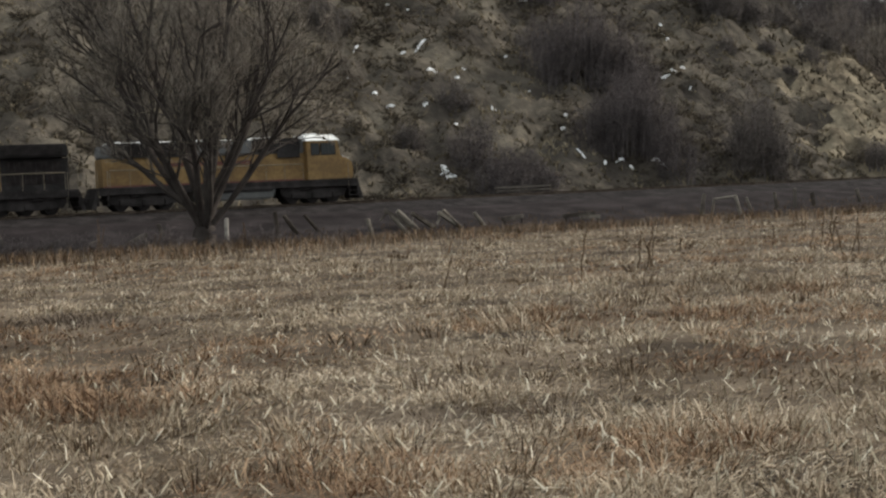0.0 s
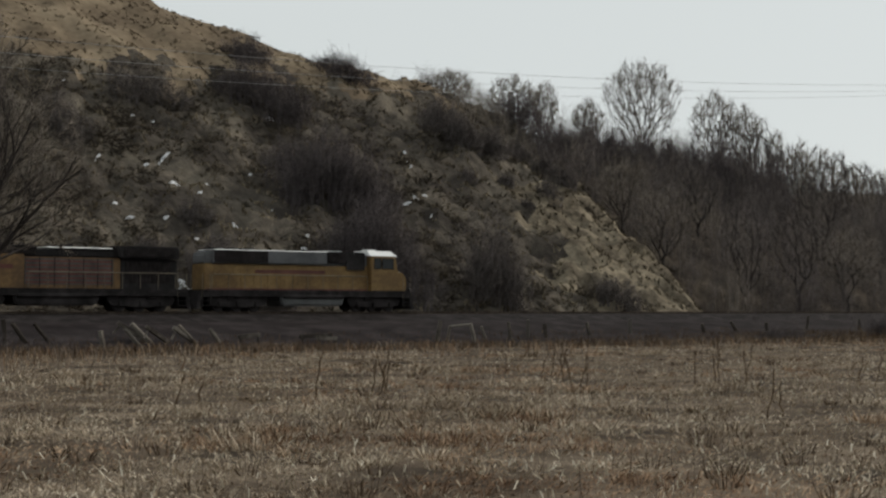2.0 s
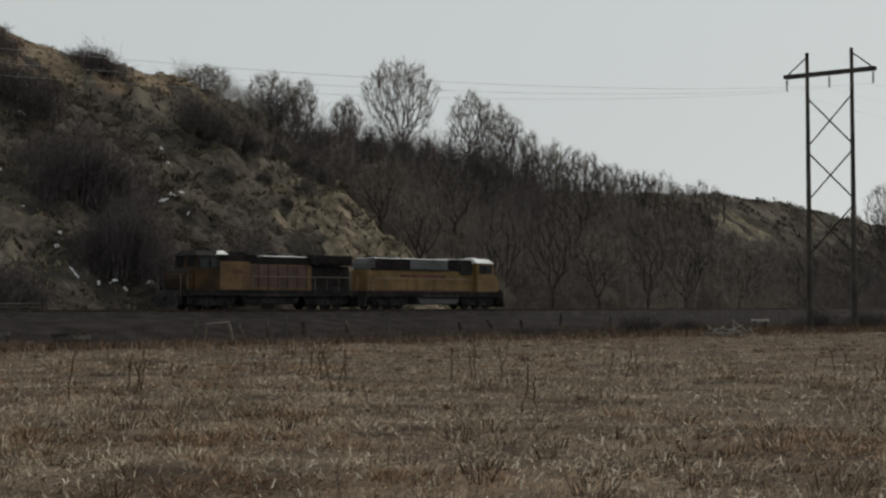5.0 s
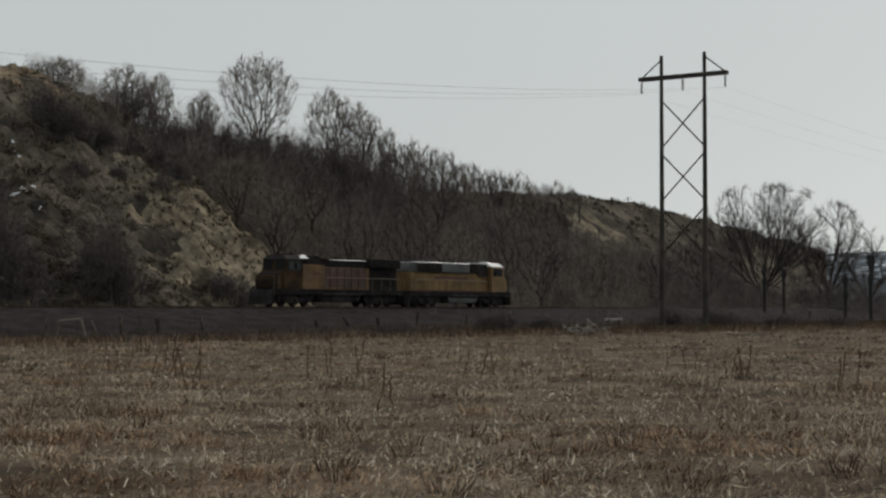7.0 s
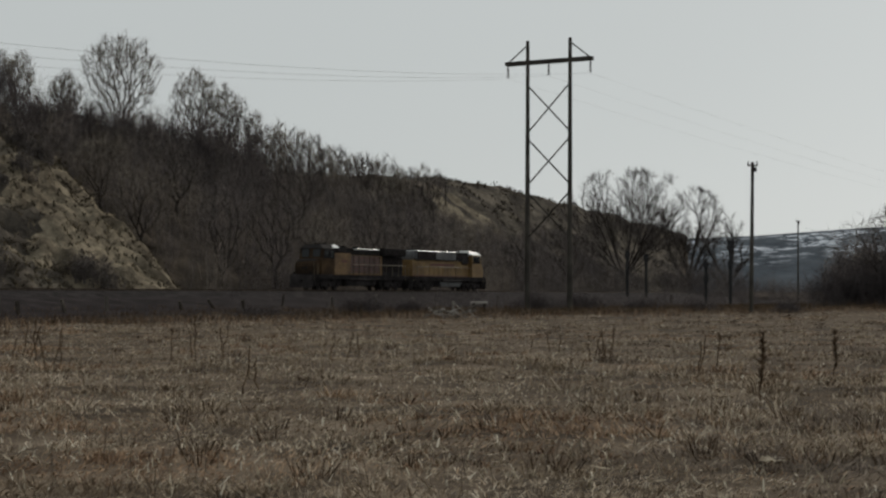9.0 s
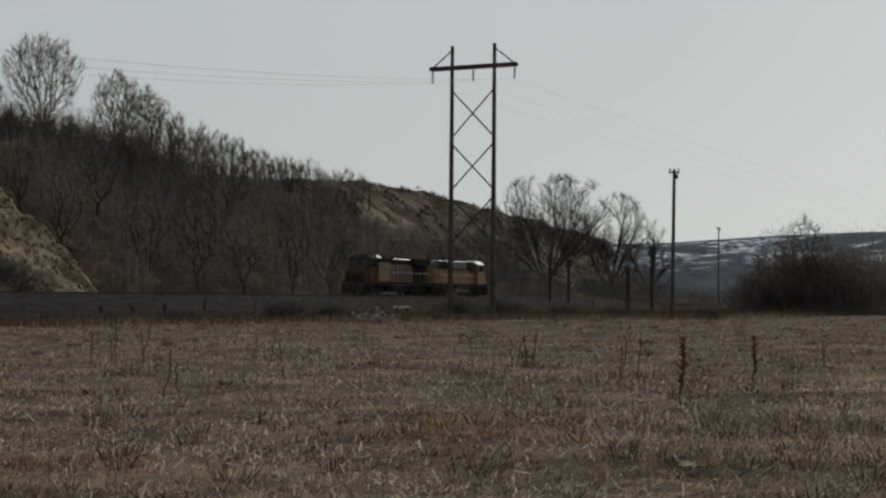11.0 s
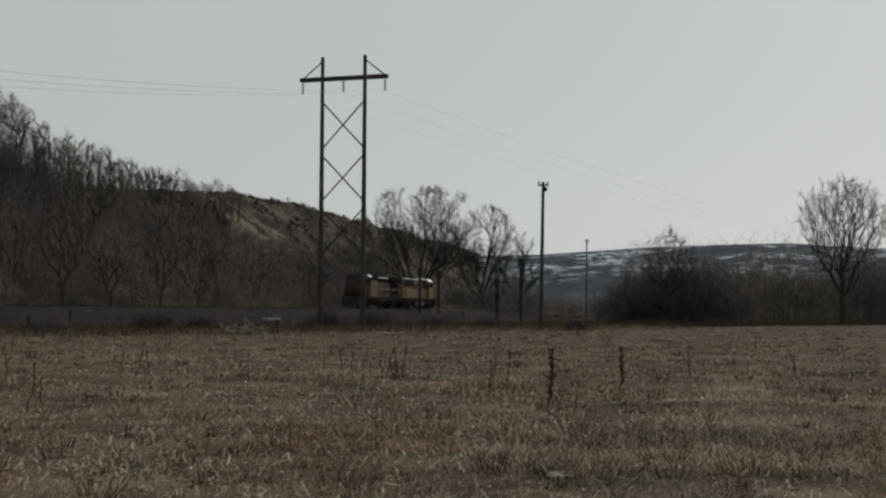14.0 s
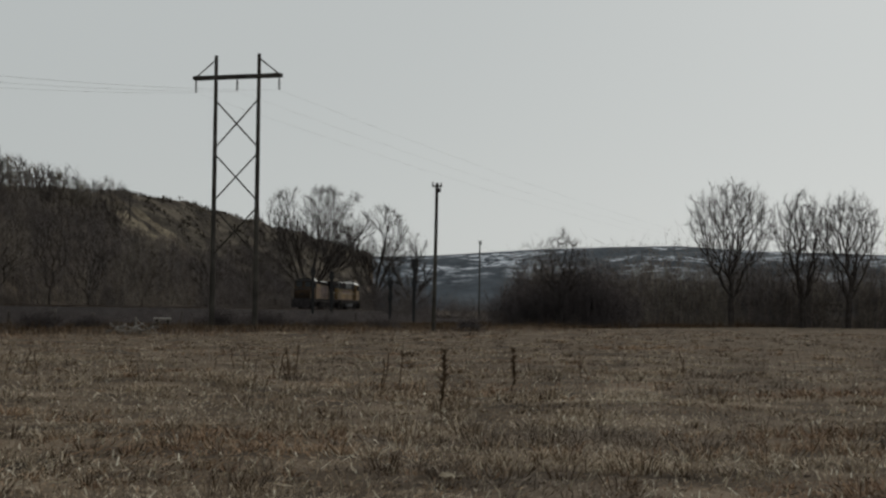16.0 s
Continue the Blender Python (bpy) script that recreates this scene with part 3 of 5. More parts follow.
def rear_locomotive():
    loco = empty("diesel_locomotive", 0, 0, 0, label="weathered orange-yellow diesel locomotive with sooty roof, facing backwards", category="locomotive", group="coupled locomotives")
    wheels = []
    underframe(loco, M_ORANGE)
    for cx in (-6.9, 6.9):
        bogie(loco, cx, wheels)
    fuel_tank(loco, -3.3, 3.5, M_UNDER)
    # cab and nose face away from the sun; their shade is in the paint
    cab(loco, M_SHADEDORANGE, M_DULLGREY, 6.2, 8.9, 10.1, M_DULLGREY)
    # pale piece added for the sunlit rear of the dark cab roof
    part("roof_panel", hipped(5.2, 6.6, 4.42, 4.76, 1.5, 1.0, 0.1, -0.7), M_SUNLITROOF, loco, "sunlit rear of the cab roof, put in as a pale panel")
    part("cab_upper_side", box(6.25, 8.55, -1.512, 1.512, 3.25, 4.3, 0.02), M_DULLGREY, loco, "dark grey upper cab side")
    part("long_hood", prism([(-5.2, 1.6), (6.2, 1.6), (6.2, 3.75), (-5.2, 3.75)], -0.95, 0.95, 0.04), M_ORANGE, loco)
    part("hood_top", prism([(-5.2, 3.75), (6.2, 3.75), (6.2, 4.3), (-5.2, 4.35)], -0.94, 0.94, 0.1), M_DULLGREY, loco, "sooty grey upper hood")
    part("equipment_cabinet", box(2.7, 6.2, -1.45, 1.45, 1.6, 3.9, 0.05), M_ORANGE, loco)
    part("blower_housing", box(1.6, 5.9, -1.2, 1.2, 3.85, 4.5, 0.08), M_DULLGREY, loco)
    part("radiator_cabin", prism([(-10.0, 1.6), (-5.2, 1.6), (-5.2, 3.7), (-10.0, 3.7)], -0.97, 0.97, 0.04), M_DULLGREY, loco)
    part("radiator_housing", prism([(-9.9, 3.75), (-4.9, 3.75), (-4.6, 4.6), (-9.9, 4.6)], -1.56, 1.56, 0.1), M_DULLGREY, loco, "wide overhanging dark radiator housing")
    part("roof_edge", hipped(-4.5, 0.8, 4.38, 4.46, 1.12, 1.0), M_SUNLITROOF, loco, "roof panel coloured pale as if sunlit")
    part("exhaust", box(-1.6, -0.7, -0.3, 0.3, 4.44, 4.7, 0.02), M_DULLGREY, loco)
    for x in (2.4, 3.5, 4.6):
        part("vent_hood", box(x, x + 0.5, -0.7, 0.7, 4.48, 4.72, 0.04), M_DULLGREY, loco)
    for s in (-1, 1):
        panel = part("striped_panel", box(-4.6, 2.5, s * 0.965 - 0.012, s * 0.965 + 0.012, 1.85, 3.65), M_FLAGGREY, loco, "faded grey panel with red stripes")
        for i in range(6):
            part("stripe", box(-4.5, 2.4, s * 0.98 - 0.008, s * 0.98 + 0.008, 1.95 + i * 0.29, 2.08 + i * 0.29), M_FLAGRED, panel)
        for i in range(6):
            x = -4.5 + i * 1.16
            part("door_seam", box(x, x + 0.05, s * 0.985 - 0.02, s * 0.985 + 0.02, 1.7, 3.7), M_DULLGREY, loco)
        grille_panel(loco, -9.4, -5.6, s, 0.98, 2.0, 3.5, 10, True)
        grille_panel(loco, -9.5, -5.2, s, 1.57, 3.9, 4.5, 6)
        grille_panel(loco, 1.8, 5.6, s, 1.21, 3.95, 4.42, 5)
        part("cabinet_lettering", box(3.6, 4.7, s * 1.462 - 0.006, s * 1.462 + 0.006, 2.9, 3.2), M_FLAGRED, loco, "faded red bar of lettering")
        handrail(loco, -9.6, 2.4, s, 9)
    return loco, wheels


def compact(loco, k, kz):
    """Brings a locomotive built on round numbers to its true length and height."""
    for o in loco.children_recursive:
        o.location.x *= k
        if o.name.startswith("wheelset"):
            continue
        if o.data and o.matrix_basis.to_3x3() == Matrix.Identity(3):
            o.data.transform(Matrix.Diagonal((k, 1, kz, 1)))
        else:
            o.location.z *= kz


LOCO_A, WHEELS_A = front_locomotive()
LOCO_B, WHEELS_B = rear_locomotive()
compact(LOCO_A, 0.905, 1.03)
compact(LOCO_B, 0.94, 1.03)


# ---------------------------------------------------------------- power line
def at_az(az, dist):
    return dist * math.sin(radians(az)), dist * math.cos(radians(az))


def power_tower():
    lx, ly = at_az(54.38, 141.0)
    rx, ry = at_az(55.86, 139.2)
    tower = empty("transmission_tower", (lx + rx) / 2, (ly + ry) / 2, 0, math.degrees(math.atan2(ry - ly, rx - lx)), "tall two-legged timber transmission tower with crossed braces", "transmission tower")
    half = math.hypot(rx - lx, ry - ly) / 2
    top, arm = 23.3, 21.4
    for s in (-1, 1):
        part("pole", rod((s * half, 0, -1.2), (s * half, 0, top), 0.24, 0.15, 12), M_POLEWOOD, tower)
        part("knee_brace", rod((s * half, 0, top - 0.35), (s * (half + 1.95), 0, arm + 0.05), 0.06), M_POLEWOOD, tower)
    for dy in (-0.2, 0.2):
        part("crossarm", box(-half - 2.1, half + 2.1, dy - 0.06, dy + 0.06, arm - 0.17, arm + 0.17, 0.01), M_POLEWOOD, tower)
    for z1, z0 in ((19.4, 15.3), (14.8, 10.8), (10.2, 6.2)):
        for s in (-1, 1):
            part("cross_brace", rod((-s * half, s * 0.09, z1), (s * half, s * 0.09, z0), 0.07), M_POLEWOOD, tower)
    for x in (-half - 1.9, 0.0, half + 1.9):
        ins = part("insulator", rod((x, 0, arm - 0.15), (x, 0, arm - 1.25), 0.03, sides=6), M_CERAMIC, tower)
        for i in range(7):
            part("disc", rod((x, 0, arm - 0.3 - i * 0.13), (x, 0, arm - 0.36 - i * 0.13), 0.05, 0.14, 12), M_CERAMIC, ins)
    ends = [tower.matrix_world @ Vector((x, 0, arm - 1.25)) for x in (-half - 1.9, 0.0, half + 1.9)]
    return tower, ends, tower.matrix_world.to_3x3() @ Vector((0, 1, 0))


def wire(name, pts, r, label):
    cu = bpy.data.curves.new(name, "CURVE")
    cu.dimensions, cu.bevel_depth, cu.bevel_resolution = "3D", r, 1
    sp = cu.splines.new("POLY")
    sp.points.add(len(pts) - 1)
    for p, q in zip(sp.points, pts):
        p.co = (*q, 1)
    cu.materials.append(M_WIRE)
    return tagged(new(name, cu), label, "power line", "wires of the power line")


def build_power_line():
    tower, ends, across = power_tower()
    out = Vector((across.x, across.y, 0)).normalized()
    if out.x < 0:
        out = -out
    for p in ends:
        left, right = [], []
        for i in range(40):
            d = i * 6.0
            x = p.x - out.x * d
            left.append((x, p.y - out.y * d, p.z - 8.1 + 8.1 * ((x + 5) / (p.x + 5)) ** 2))
            s = i / 39
            right.append((p.x + out.x * 420 * s, p.y + out.y * 420 * s, p.z + 1.5 * s - 7.0 * 4 * s * (1 - s) * 0.55))
        wire("power_cable", left, 0.009, "sagging aluminium cable strung from the tower")
        wire("power_cable", right, 0.006, "sagging aluminium cable running on down the valley")


build_power_line()


def utility_pole(az, dist, height, label, lean=0.0):
    x, y = at_az(az, dist)
    z = float(land(x, y))
    pole = empty("utility_pole", x, y, z, 0, label, "utility pole")
    pole.rotation_euler = (0, radians(lean), radians(-az))
    part("shaft", rod((0, 0, -0.6), (0, 0, height), 0.17, 0.12, 12), M_POLEWOOD, pole)
    part("crossarm", box(-0.42, 0.42, -0.06, 0.06, height - 0.32, height - 0.2), M_POLEWOOD, pole)
    for dx in (-0.34, 0.34):
        part("insulator", rod((dx, 0, height - 0.2), (dx, 0, height + 0.08), 0.06, 0.04), M_CERAMIC, pole)
    part("transformer", rod((0.2, -0.1, height - 0.75), (0.2, -0.1, height - 0.42), 0.13, sides=12), M_DULLGREY, pole)
    return pole


utility_pole(62.08, 132.0, 12.0, "bare timber pole with a small arm, at the field's edge", 0.6)
utility_pole(63.66, 320.0, 15.6, "distant thin timber pole beyond the field")
utility_pole(51.52, 350.0, 5.4, "small distant pole on the crest of the grassy hill")


def signal_mast(az, dist, heads):
    x, y = at_az(az, dist)
    z = float(land(x, y))
    m = empty("railway_signal", x, y, z, 0, "black railway signal mast with round dark heads", "railway signal", "signals by the line")
    m.rotation_euler = (0, 0, radians(-az))
    top = max(heads) + 0.4
    part("mast", rod((0, 0, -0.3), (0, 0, top), 0.06, sides=8), M_BLACK, m)
    for h in heads:
        hd = part("signal_head", rod((0, -0.12, h), (0, 0.05, h), 0.4, sides=18), M_BLACK, m)
        part("hood", rod((0, -0.45, h), (0, -0.1, h), 0.2, 0.22, 12), M_BLACK, hd)
        part("case", box(-0.3, 0.3, -0.1, 0.25, h - 0.6, h + 0.6, 0.05), M_BLACK, hd)
    part("ladder", box(-0.2, 0.2, 0.28, 0.31, 0.2, top - 0.5), M_BLACK, m)


signal_mast(61.38, 230.0, [5.6, 8.4])
signal_mast(57.85, 245.0, [6.3])
signal_mast(58.5, 250.0, [6.1])
signal_mast(60.55, 238.0, [3.6, 5.6])


# ---------------------------------------------------------------- trees and shrubs
def spikes(q, v, r):
    """Three-sided spikes from q along v, of radius r at the foot."""
    d = v / (np.linalg.norm(v, axis=1, keepdims=True) + 1e-9)
    u = np.cross(d, np.array([0.31, 0.62, 0.72]))
    u /= np.linalg.norm(u, axis=1, keepdims=True) + 1e-9
    w = np.cross(d, u)
    vs = np.stack([q + u * r, q + (-0.5 * u + 0.866 * w) * r, q + (-0.5 * u - 0.866 * w) * r, q + v], 1).reshape(-1, 3)
    b = np.arange(len(q))[:, None] * 4
    f = np.stack([b + np.array([0, 1, 3]), b + np.array([1, 2, 3]), b + np.array([2, 0, 3])], 1).reshape(-1, 3)
    return vs, f


def grow(rnd, n, height, width, bole, low, balance):
    """Nodes that fill a rounded crown, each joined to the tree by a short and direct way: places, parents and the number of tips that each bears."""
    u = rnd.random(n * 4)
    an = rnd.uniform(0, 6.2832, n * 4)
    z = bole + (1 - bole) * rnd.random(n * 4) ** 0.8
    k = (z - bole) / (1 - bole)
    prof = np.where(k < low, np.sqrt(np.clip(k / low, 0, 1)) ** 1.4, np.sqrt(np.clip(1 - ((k - low) / (1 - low)) ** 2, 0, 1)))
    keep = rnd.random(n * 4) < prof ** 1.2 + 0.05
    r = width / 2 * prof * u ** 0.45
    pts = np.stack([np.cos(an) * r, np.sin(an) * r, z * height], -1)[keep][:n]
    pts *= 1 + 0.06 * np.sin(pts[:, :1] * 1.7 + 1) * np.cos(pts[:, 1:2] * 1.3)
    stem = np.stack([rnd.normal(0, 0.004, 6) * height, rnd.normal(0, 0.004, 6) * height, np.linspace(0, 1, 6) * max(bole, 0.02) * height], -1)
    stem[0, :2] = 0
    P = np.concatenate([stem, pts])
    N = len(P)
    parent, path, done = np.full(N, -1), np.zeros(N), np.zeros(N, bool)
    for i in range(1, 6):
        parent[i], path[i] = i - 1, path[i - 1] + np.linalg.norm(P[i] - P[i - 1])
    done[:6] = True
    cost, via, near = np.full(N, 1e9), np.zeros(N, int), np.zeros(N)

    def offer(j):
        d = np.linalg.norm(P - P[j], axis=1)
        c = d + balance * path[j] + 3.0 * np.clip(P[j, 2] - P[:, 2], 0, None)
        better = c < cost
        cost[better], via[better], near[better] = c[better], j, d[better]

    for j in range(5 if bole > 0.05 else 0, 6):
        offer(j)
    order = list(range(6))
    for _ in range(N - 6):
        j = int(np.where(done, 1e9, cost).argmin())
        done[j], parent[j], path[j] = True, via[j], path[via[j]] + near[j]
        order.append(j)
        offer(j)
    load = np.ones(N)
    for j in reversed(order):
        if parent[j] >= 0:
            load[parent[j]] += load[j]
    return P, parent, load


def fork(rnd, height, width, bole, limbs, fine, widest):
    """Limbs that fan out from a short bole and divide three times on the way to a domed crown; the same answer as grow()."""
    P, parent = [np.zeros(3)], [-1]
    for i in range(1, 6):
        P.append(np.array([rnd.normal(0, 0.004), rnd.normal(0, 0.004), bole * i / 5]) * height)
        parent.append(i - 1)

    def shoot(i, d, length, level):
        k = (11, 7, 5, 3)[level]
        for j in range(k):
            d = d + rnd.normal(0, (0.05, 0.1, 0.14, 0.16)[level], 3) + np.array([0, 0, 0.03 if level < 2 else 0.06])
            d = d / np.linalg.norm(d)
            P.append(P[i] + d * length / k)
            parent.append(i)
            i = len(P) - 1
            if level < 3 and j >= (3, 1, 1)[level] and length > fine:
                for _ in range(1 + (rnd.random() < (0.35, 0.3, 0.2)[level])):
                    side = np.cross(d, rnd.normal(0, 1, 3))
                    side /= np.linalg.norm(side) + 1e-9
                    an = rnd.uniform(0.35, 0.8)
                    way = d * math.cos(an) + side * math.sin(an) + np.array([0, 0, 0.1])
                    shoot(i, way / np.linalg.norm(way), length * rnd.uniform(0.32, 0.52) * (1.15 - 0.5 * j / k), level + 1)

    for m in range(limbs):
        turn = m * 2.4 + rnd.uniform(-0.3, 0.3)
        an = widest * math.sqrt((m + 0.3) / limbs) * rnd.uniform(0.9, 1.1)
        reach = ((math.cos(an) / (height * (1 - bole))) ** 2.6 + (math.sin(an) / (width / 2)) ** 2.6) ** (-1 / 2.6) * rnd.uniform(0.82, 0.94)
        shoot(rnd.integers(3, 6), np.array([math.cos(turn) * math.sin(an), math.sin(turn) * math.sin(an), math.cos(an)]), reach, 0)
    P, parent = np.array(P), np.array(parent)
    foot = np.array([0, 0, bole * height])
    off = P - foot
    n = ((np.hypot(off[:, 0], off[:, 1]) / (width / 2)) ** 2.6 + (np.clip(off[:, 2], 0, None) / (height * (1 - bole))) ** 2.6) ** (1 / 2.6)
    n = np.where(n > 0.93, (0.93 + 0.12 * np.tanh((n - 0.93) * 2.5)) / np.maximum(n, 1e-6), 1.0)      # the crown keeps to its dome
    P = np.where(P[:, 2:] > foot[2], foot + off * n[:, None], P)
    load = np.ones(len(P))
    for j in range(len(P) - 1, 0, -1):
        load[parent[j]] += load[j]
    return P, parent, load


def tree(name, x, y, z, seed, height, width, label, category="tree", group="", bark=None, twig=None, nodes=600, bole=0.2, low=0.45, balance=0.35, thin=0.012, trunk=0.3, twigs=9, twig_len=0.9, drop=0.2, limbs=0, fine=2.0, widest=1.2):
    rnd = np.random.default_rng(seed)
    P, parent, load = fork(rnd, height, width, bole, limbs, fine, widest) if limbs else grow(rnd, nodes, height, width, bole, low, balance)
    rad = np.maximum(thin, trunk * (load / load[0]) ** (0.46 if limbs else 0.5))
    kids = np.arange(1, len(P))
    a_, b_ = P[parent[kids]], P[kids]
    ra, rb = np.minimum(rad[parent[kids]], rad[kids] * 1.35)[:, None], rad[kids][:, None]
    a_ = a_ - np.where(parent[kids] == 0, 1.0, 0.0)[:, None] * np.array([0, 0, drop])
    mid = (a_ + b_) / 2 + rnd.normal(0, 0.035, a_.shape) * np.linalg.norm(b_ - a_, axis=1, keepdims=True)
    vs, fs, n, sides = [], [], 0, 4 if limbs else 3 if nodes < 360 else 5
    ang = np.arange(sides) * 6.2832 / sides
    for p_, q_, r0, r1 in ((a_, b_, ra, rb),) if limbs else ((a_, mid, ra, (ra + rb) / 2), (mid, b_, (ra + rb) / 2, rb)):
        d = q_ - p_
        d /= np.linalg.norm(d, axis=1, keepdims=True) + 1e-9
        u = np.cross(d, np.array([0.3, 0.9, 0.31]))
        u /= np.linalg.norm(u, axis=1, keepdims=True) + 1e-9
        w = np.cross(d, u)
        ring = np.cos(ang)[None, :, None] * u[:, None] + np.sin(ang)[None, :, None] * w[:, None]
        vs.append(np.concatenate([p_[:, None] + ring * r0[:, None], q_[:, None] + ring * r1[:, None]], 1).reshape(-1, 3))
        base = n + np.arange(len(p_))[:, None] * sides * 2
        k = np.arange(sides)
        fs.append(np.stack([base + k, base + (k + 1) % sides, base + sides + (k + 1) % sides, base + sides + k], -1).reshape(-1, 4))
        n += len(p_) * sides * 2
    thing = empty(name, x, y, z, 0, label, category, group)
    t = new("trunk", mesh_from("trunk", np.concatenate(vs), np.concatenate(fs), bark or M_BARK))
    t.parent = thing
    light = np.where((load < 14) & (np.arange(len(P)) > 5))[0]
    src = np.repeat(light, twigs)
    t_ = rnd.random((len(src), 1))
    q = P[parent[src]] * (1 - t_) + P[src] * t_
    way = P[src] - P[parent[src]]
    way /= np.linalg.norm(way, axis=1, keepdims=True) + 1e-9
    v = way + rnd.normal(0, 0.5, q.shape) + np.array([0, 0, 0.25])
    v = v / np.linalg.norm(v, axis=1, keepdims=True) * twig_len * rnd.uniform(0.4, 1.15, (len(src), 1))
    v2, f2 = spikes(q, v, np.full((len(src), 1), thin * 0.8))
    c = new("crown", mesh_from("crown", v2, f2, twig or M_TWIG))
    c.parent = thing
    return thing


def shrub_arrays(seed, n, height, width, r, base=0.25, twigs=7, fine=1):
    """A leafless shrub: kinked canes from the foot that divide into twigs and these into finer ones."""
    rnd = np.random.default_rng(seed)
    an, out = rnd.uniform(0, 6.2832, n), np.sqrt(rnd.random(n))
    foot = np.stack([np.cos(an) * out * width * base, np.sin(an) * out * width * base, np.full(n, -0.1 * height)], -1)
    tip = np.stack([np.cos(an) * out * width * 0.46, np.sin(an) * out * width * 0.46, height * (1 - 0.42 * out ** 2.2) * rnd.uniform(0.7, 1.0, n)], -1)
    tip += rnd.normal(0, 0.07 * width, (n, 3)) * np.array([1, 1, 0.5])
    knee = foot + (tip - foot) * 0.5 + rnd.normal(0, 0.06 * width, (n, 3)) * np.array([1, 1, 0.3])
    q, v, rr = [foot, knee], [knee - foot, tip - knee], [np.full((n, 1), r * 2.2), np.full((n, 1), r * 1.5)]
    for k in range(twigs):
        t = rnd.uniform(0.2, 1.0, (n, 1))
        p = np.where(t < 0.5, foot + (knee - foot) * t * 2, knee + (tip - knee) * (t * 2 - 1))
        d = (tip - foot) * 0.12 + rnd.normal(0, 0.12 * (width * height) ** 0.5, (n, 3))
        d[:, 2] = np.abs(d[:, 2]) * 0.9
        q.append(p)
        v.append(d)
        rr.append(np.full((n, 1), r))
        for _ in range(fine):
            s_ = rnd.uniform(0.3, 0.9, (n, 1))
            q.append(p + d * s_)
            v.append(d * 0.4 + rnd.normal(0, 0.05 * (width * height) ** 0.5, (n, 3)))
            rr.append(np.full((n, 1), r * 0.8))
    return spikes(np.concatenate(q), np.concatenate(v), np.concatenate(rr))


def thicket(name, x, y, seed, clumps, height, width, label, group="", mat=None, r=0.02, canes=46, category="shrub"):
    """A thicket of several overlapping clumps, each of its own height."""
    rnd = np.random.default_rng(seed)
    z = float(land(x, y))
    turn = -math.atan2(x, y)
    thing = empty(name, x, y, z, 0, label, category, group)
    for i in range(clumps):
        u = (i + 0.5) / clumps * 2 - 1
        h = height * (1 - 0.5 * abs(u) ** 2) * rnd.uniform(0.72, 1.08)
        w = width / clumps ** 0.5 * rnd.uniform(0.9, 1.4)
        px, py = u * (width - w) / 2, rnd.normal(0, width * 0.12)
        cx, cy = px * math.cos(turn) - py * math.sin(turn), px * math.sin(turn) + py * math.cos(turn)
        v, f = shrub_arrays(seed * 31 + i, canes, h, w, r, 0.4, 8, 2)
        c = new("clump", mesh_from("clump", v, f, mat or M_SCRUBTWIG))
        c.parent = thing
        c.location = (cx, cy, float(land(x + cx, y + cy)) - z)
    return thing


def tree_to(name, az, dist, topel, spread, seed, label, **more):
    """A tree at that bearing and distance whose top is seen at that height and whose crown covers that many degrees."""
    x, y = at_az(az, dist)
    z = float(land(x, y))
    return tree(name, x, y, z, seed, EYE + dist * math.tan(radians(topel)) - z, dist * radians(spread), label, **more)


def on_slope(az, el):
    """How far off a line of sight at that bearing and height meets the hillside."""
    d = np.arange(118.0, 330.0, 0.5)
    x, y = d * math.sin(radians(az)), d * math.cos(radians(az))
    hit = (land(x, y) >= EYE + d * math.tan(radians(el))) & (y - track_y(x) > 7)
    return float(d[hit.argmax()]) if hit.any() else 215.0


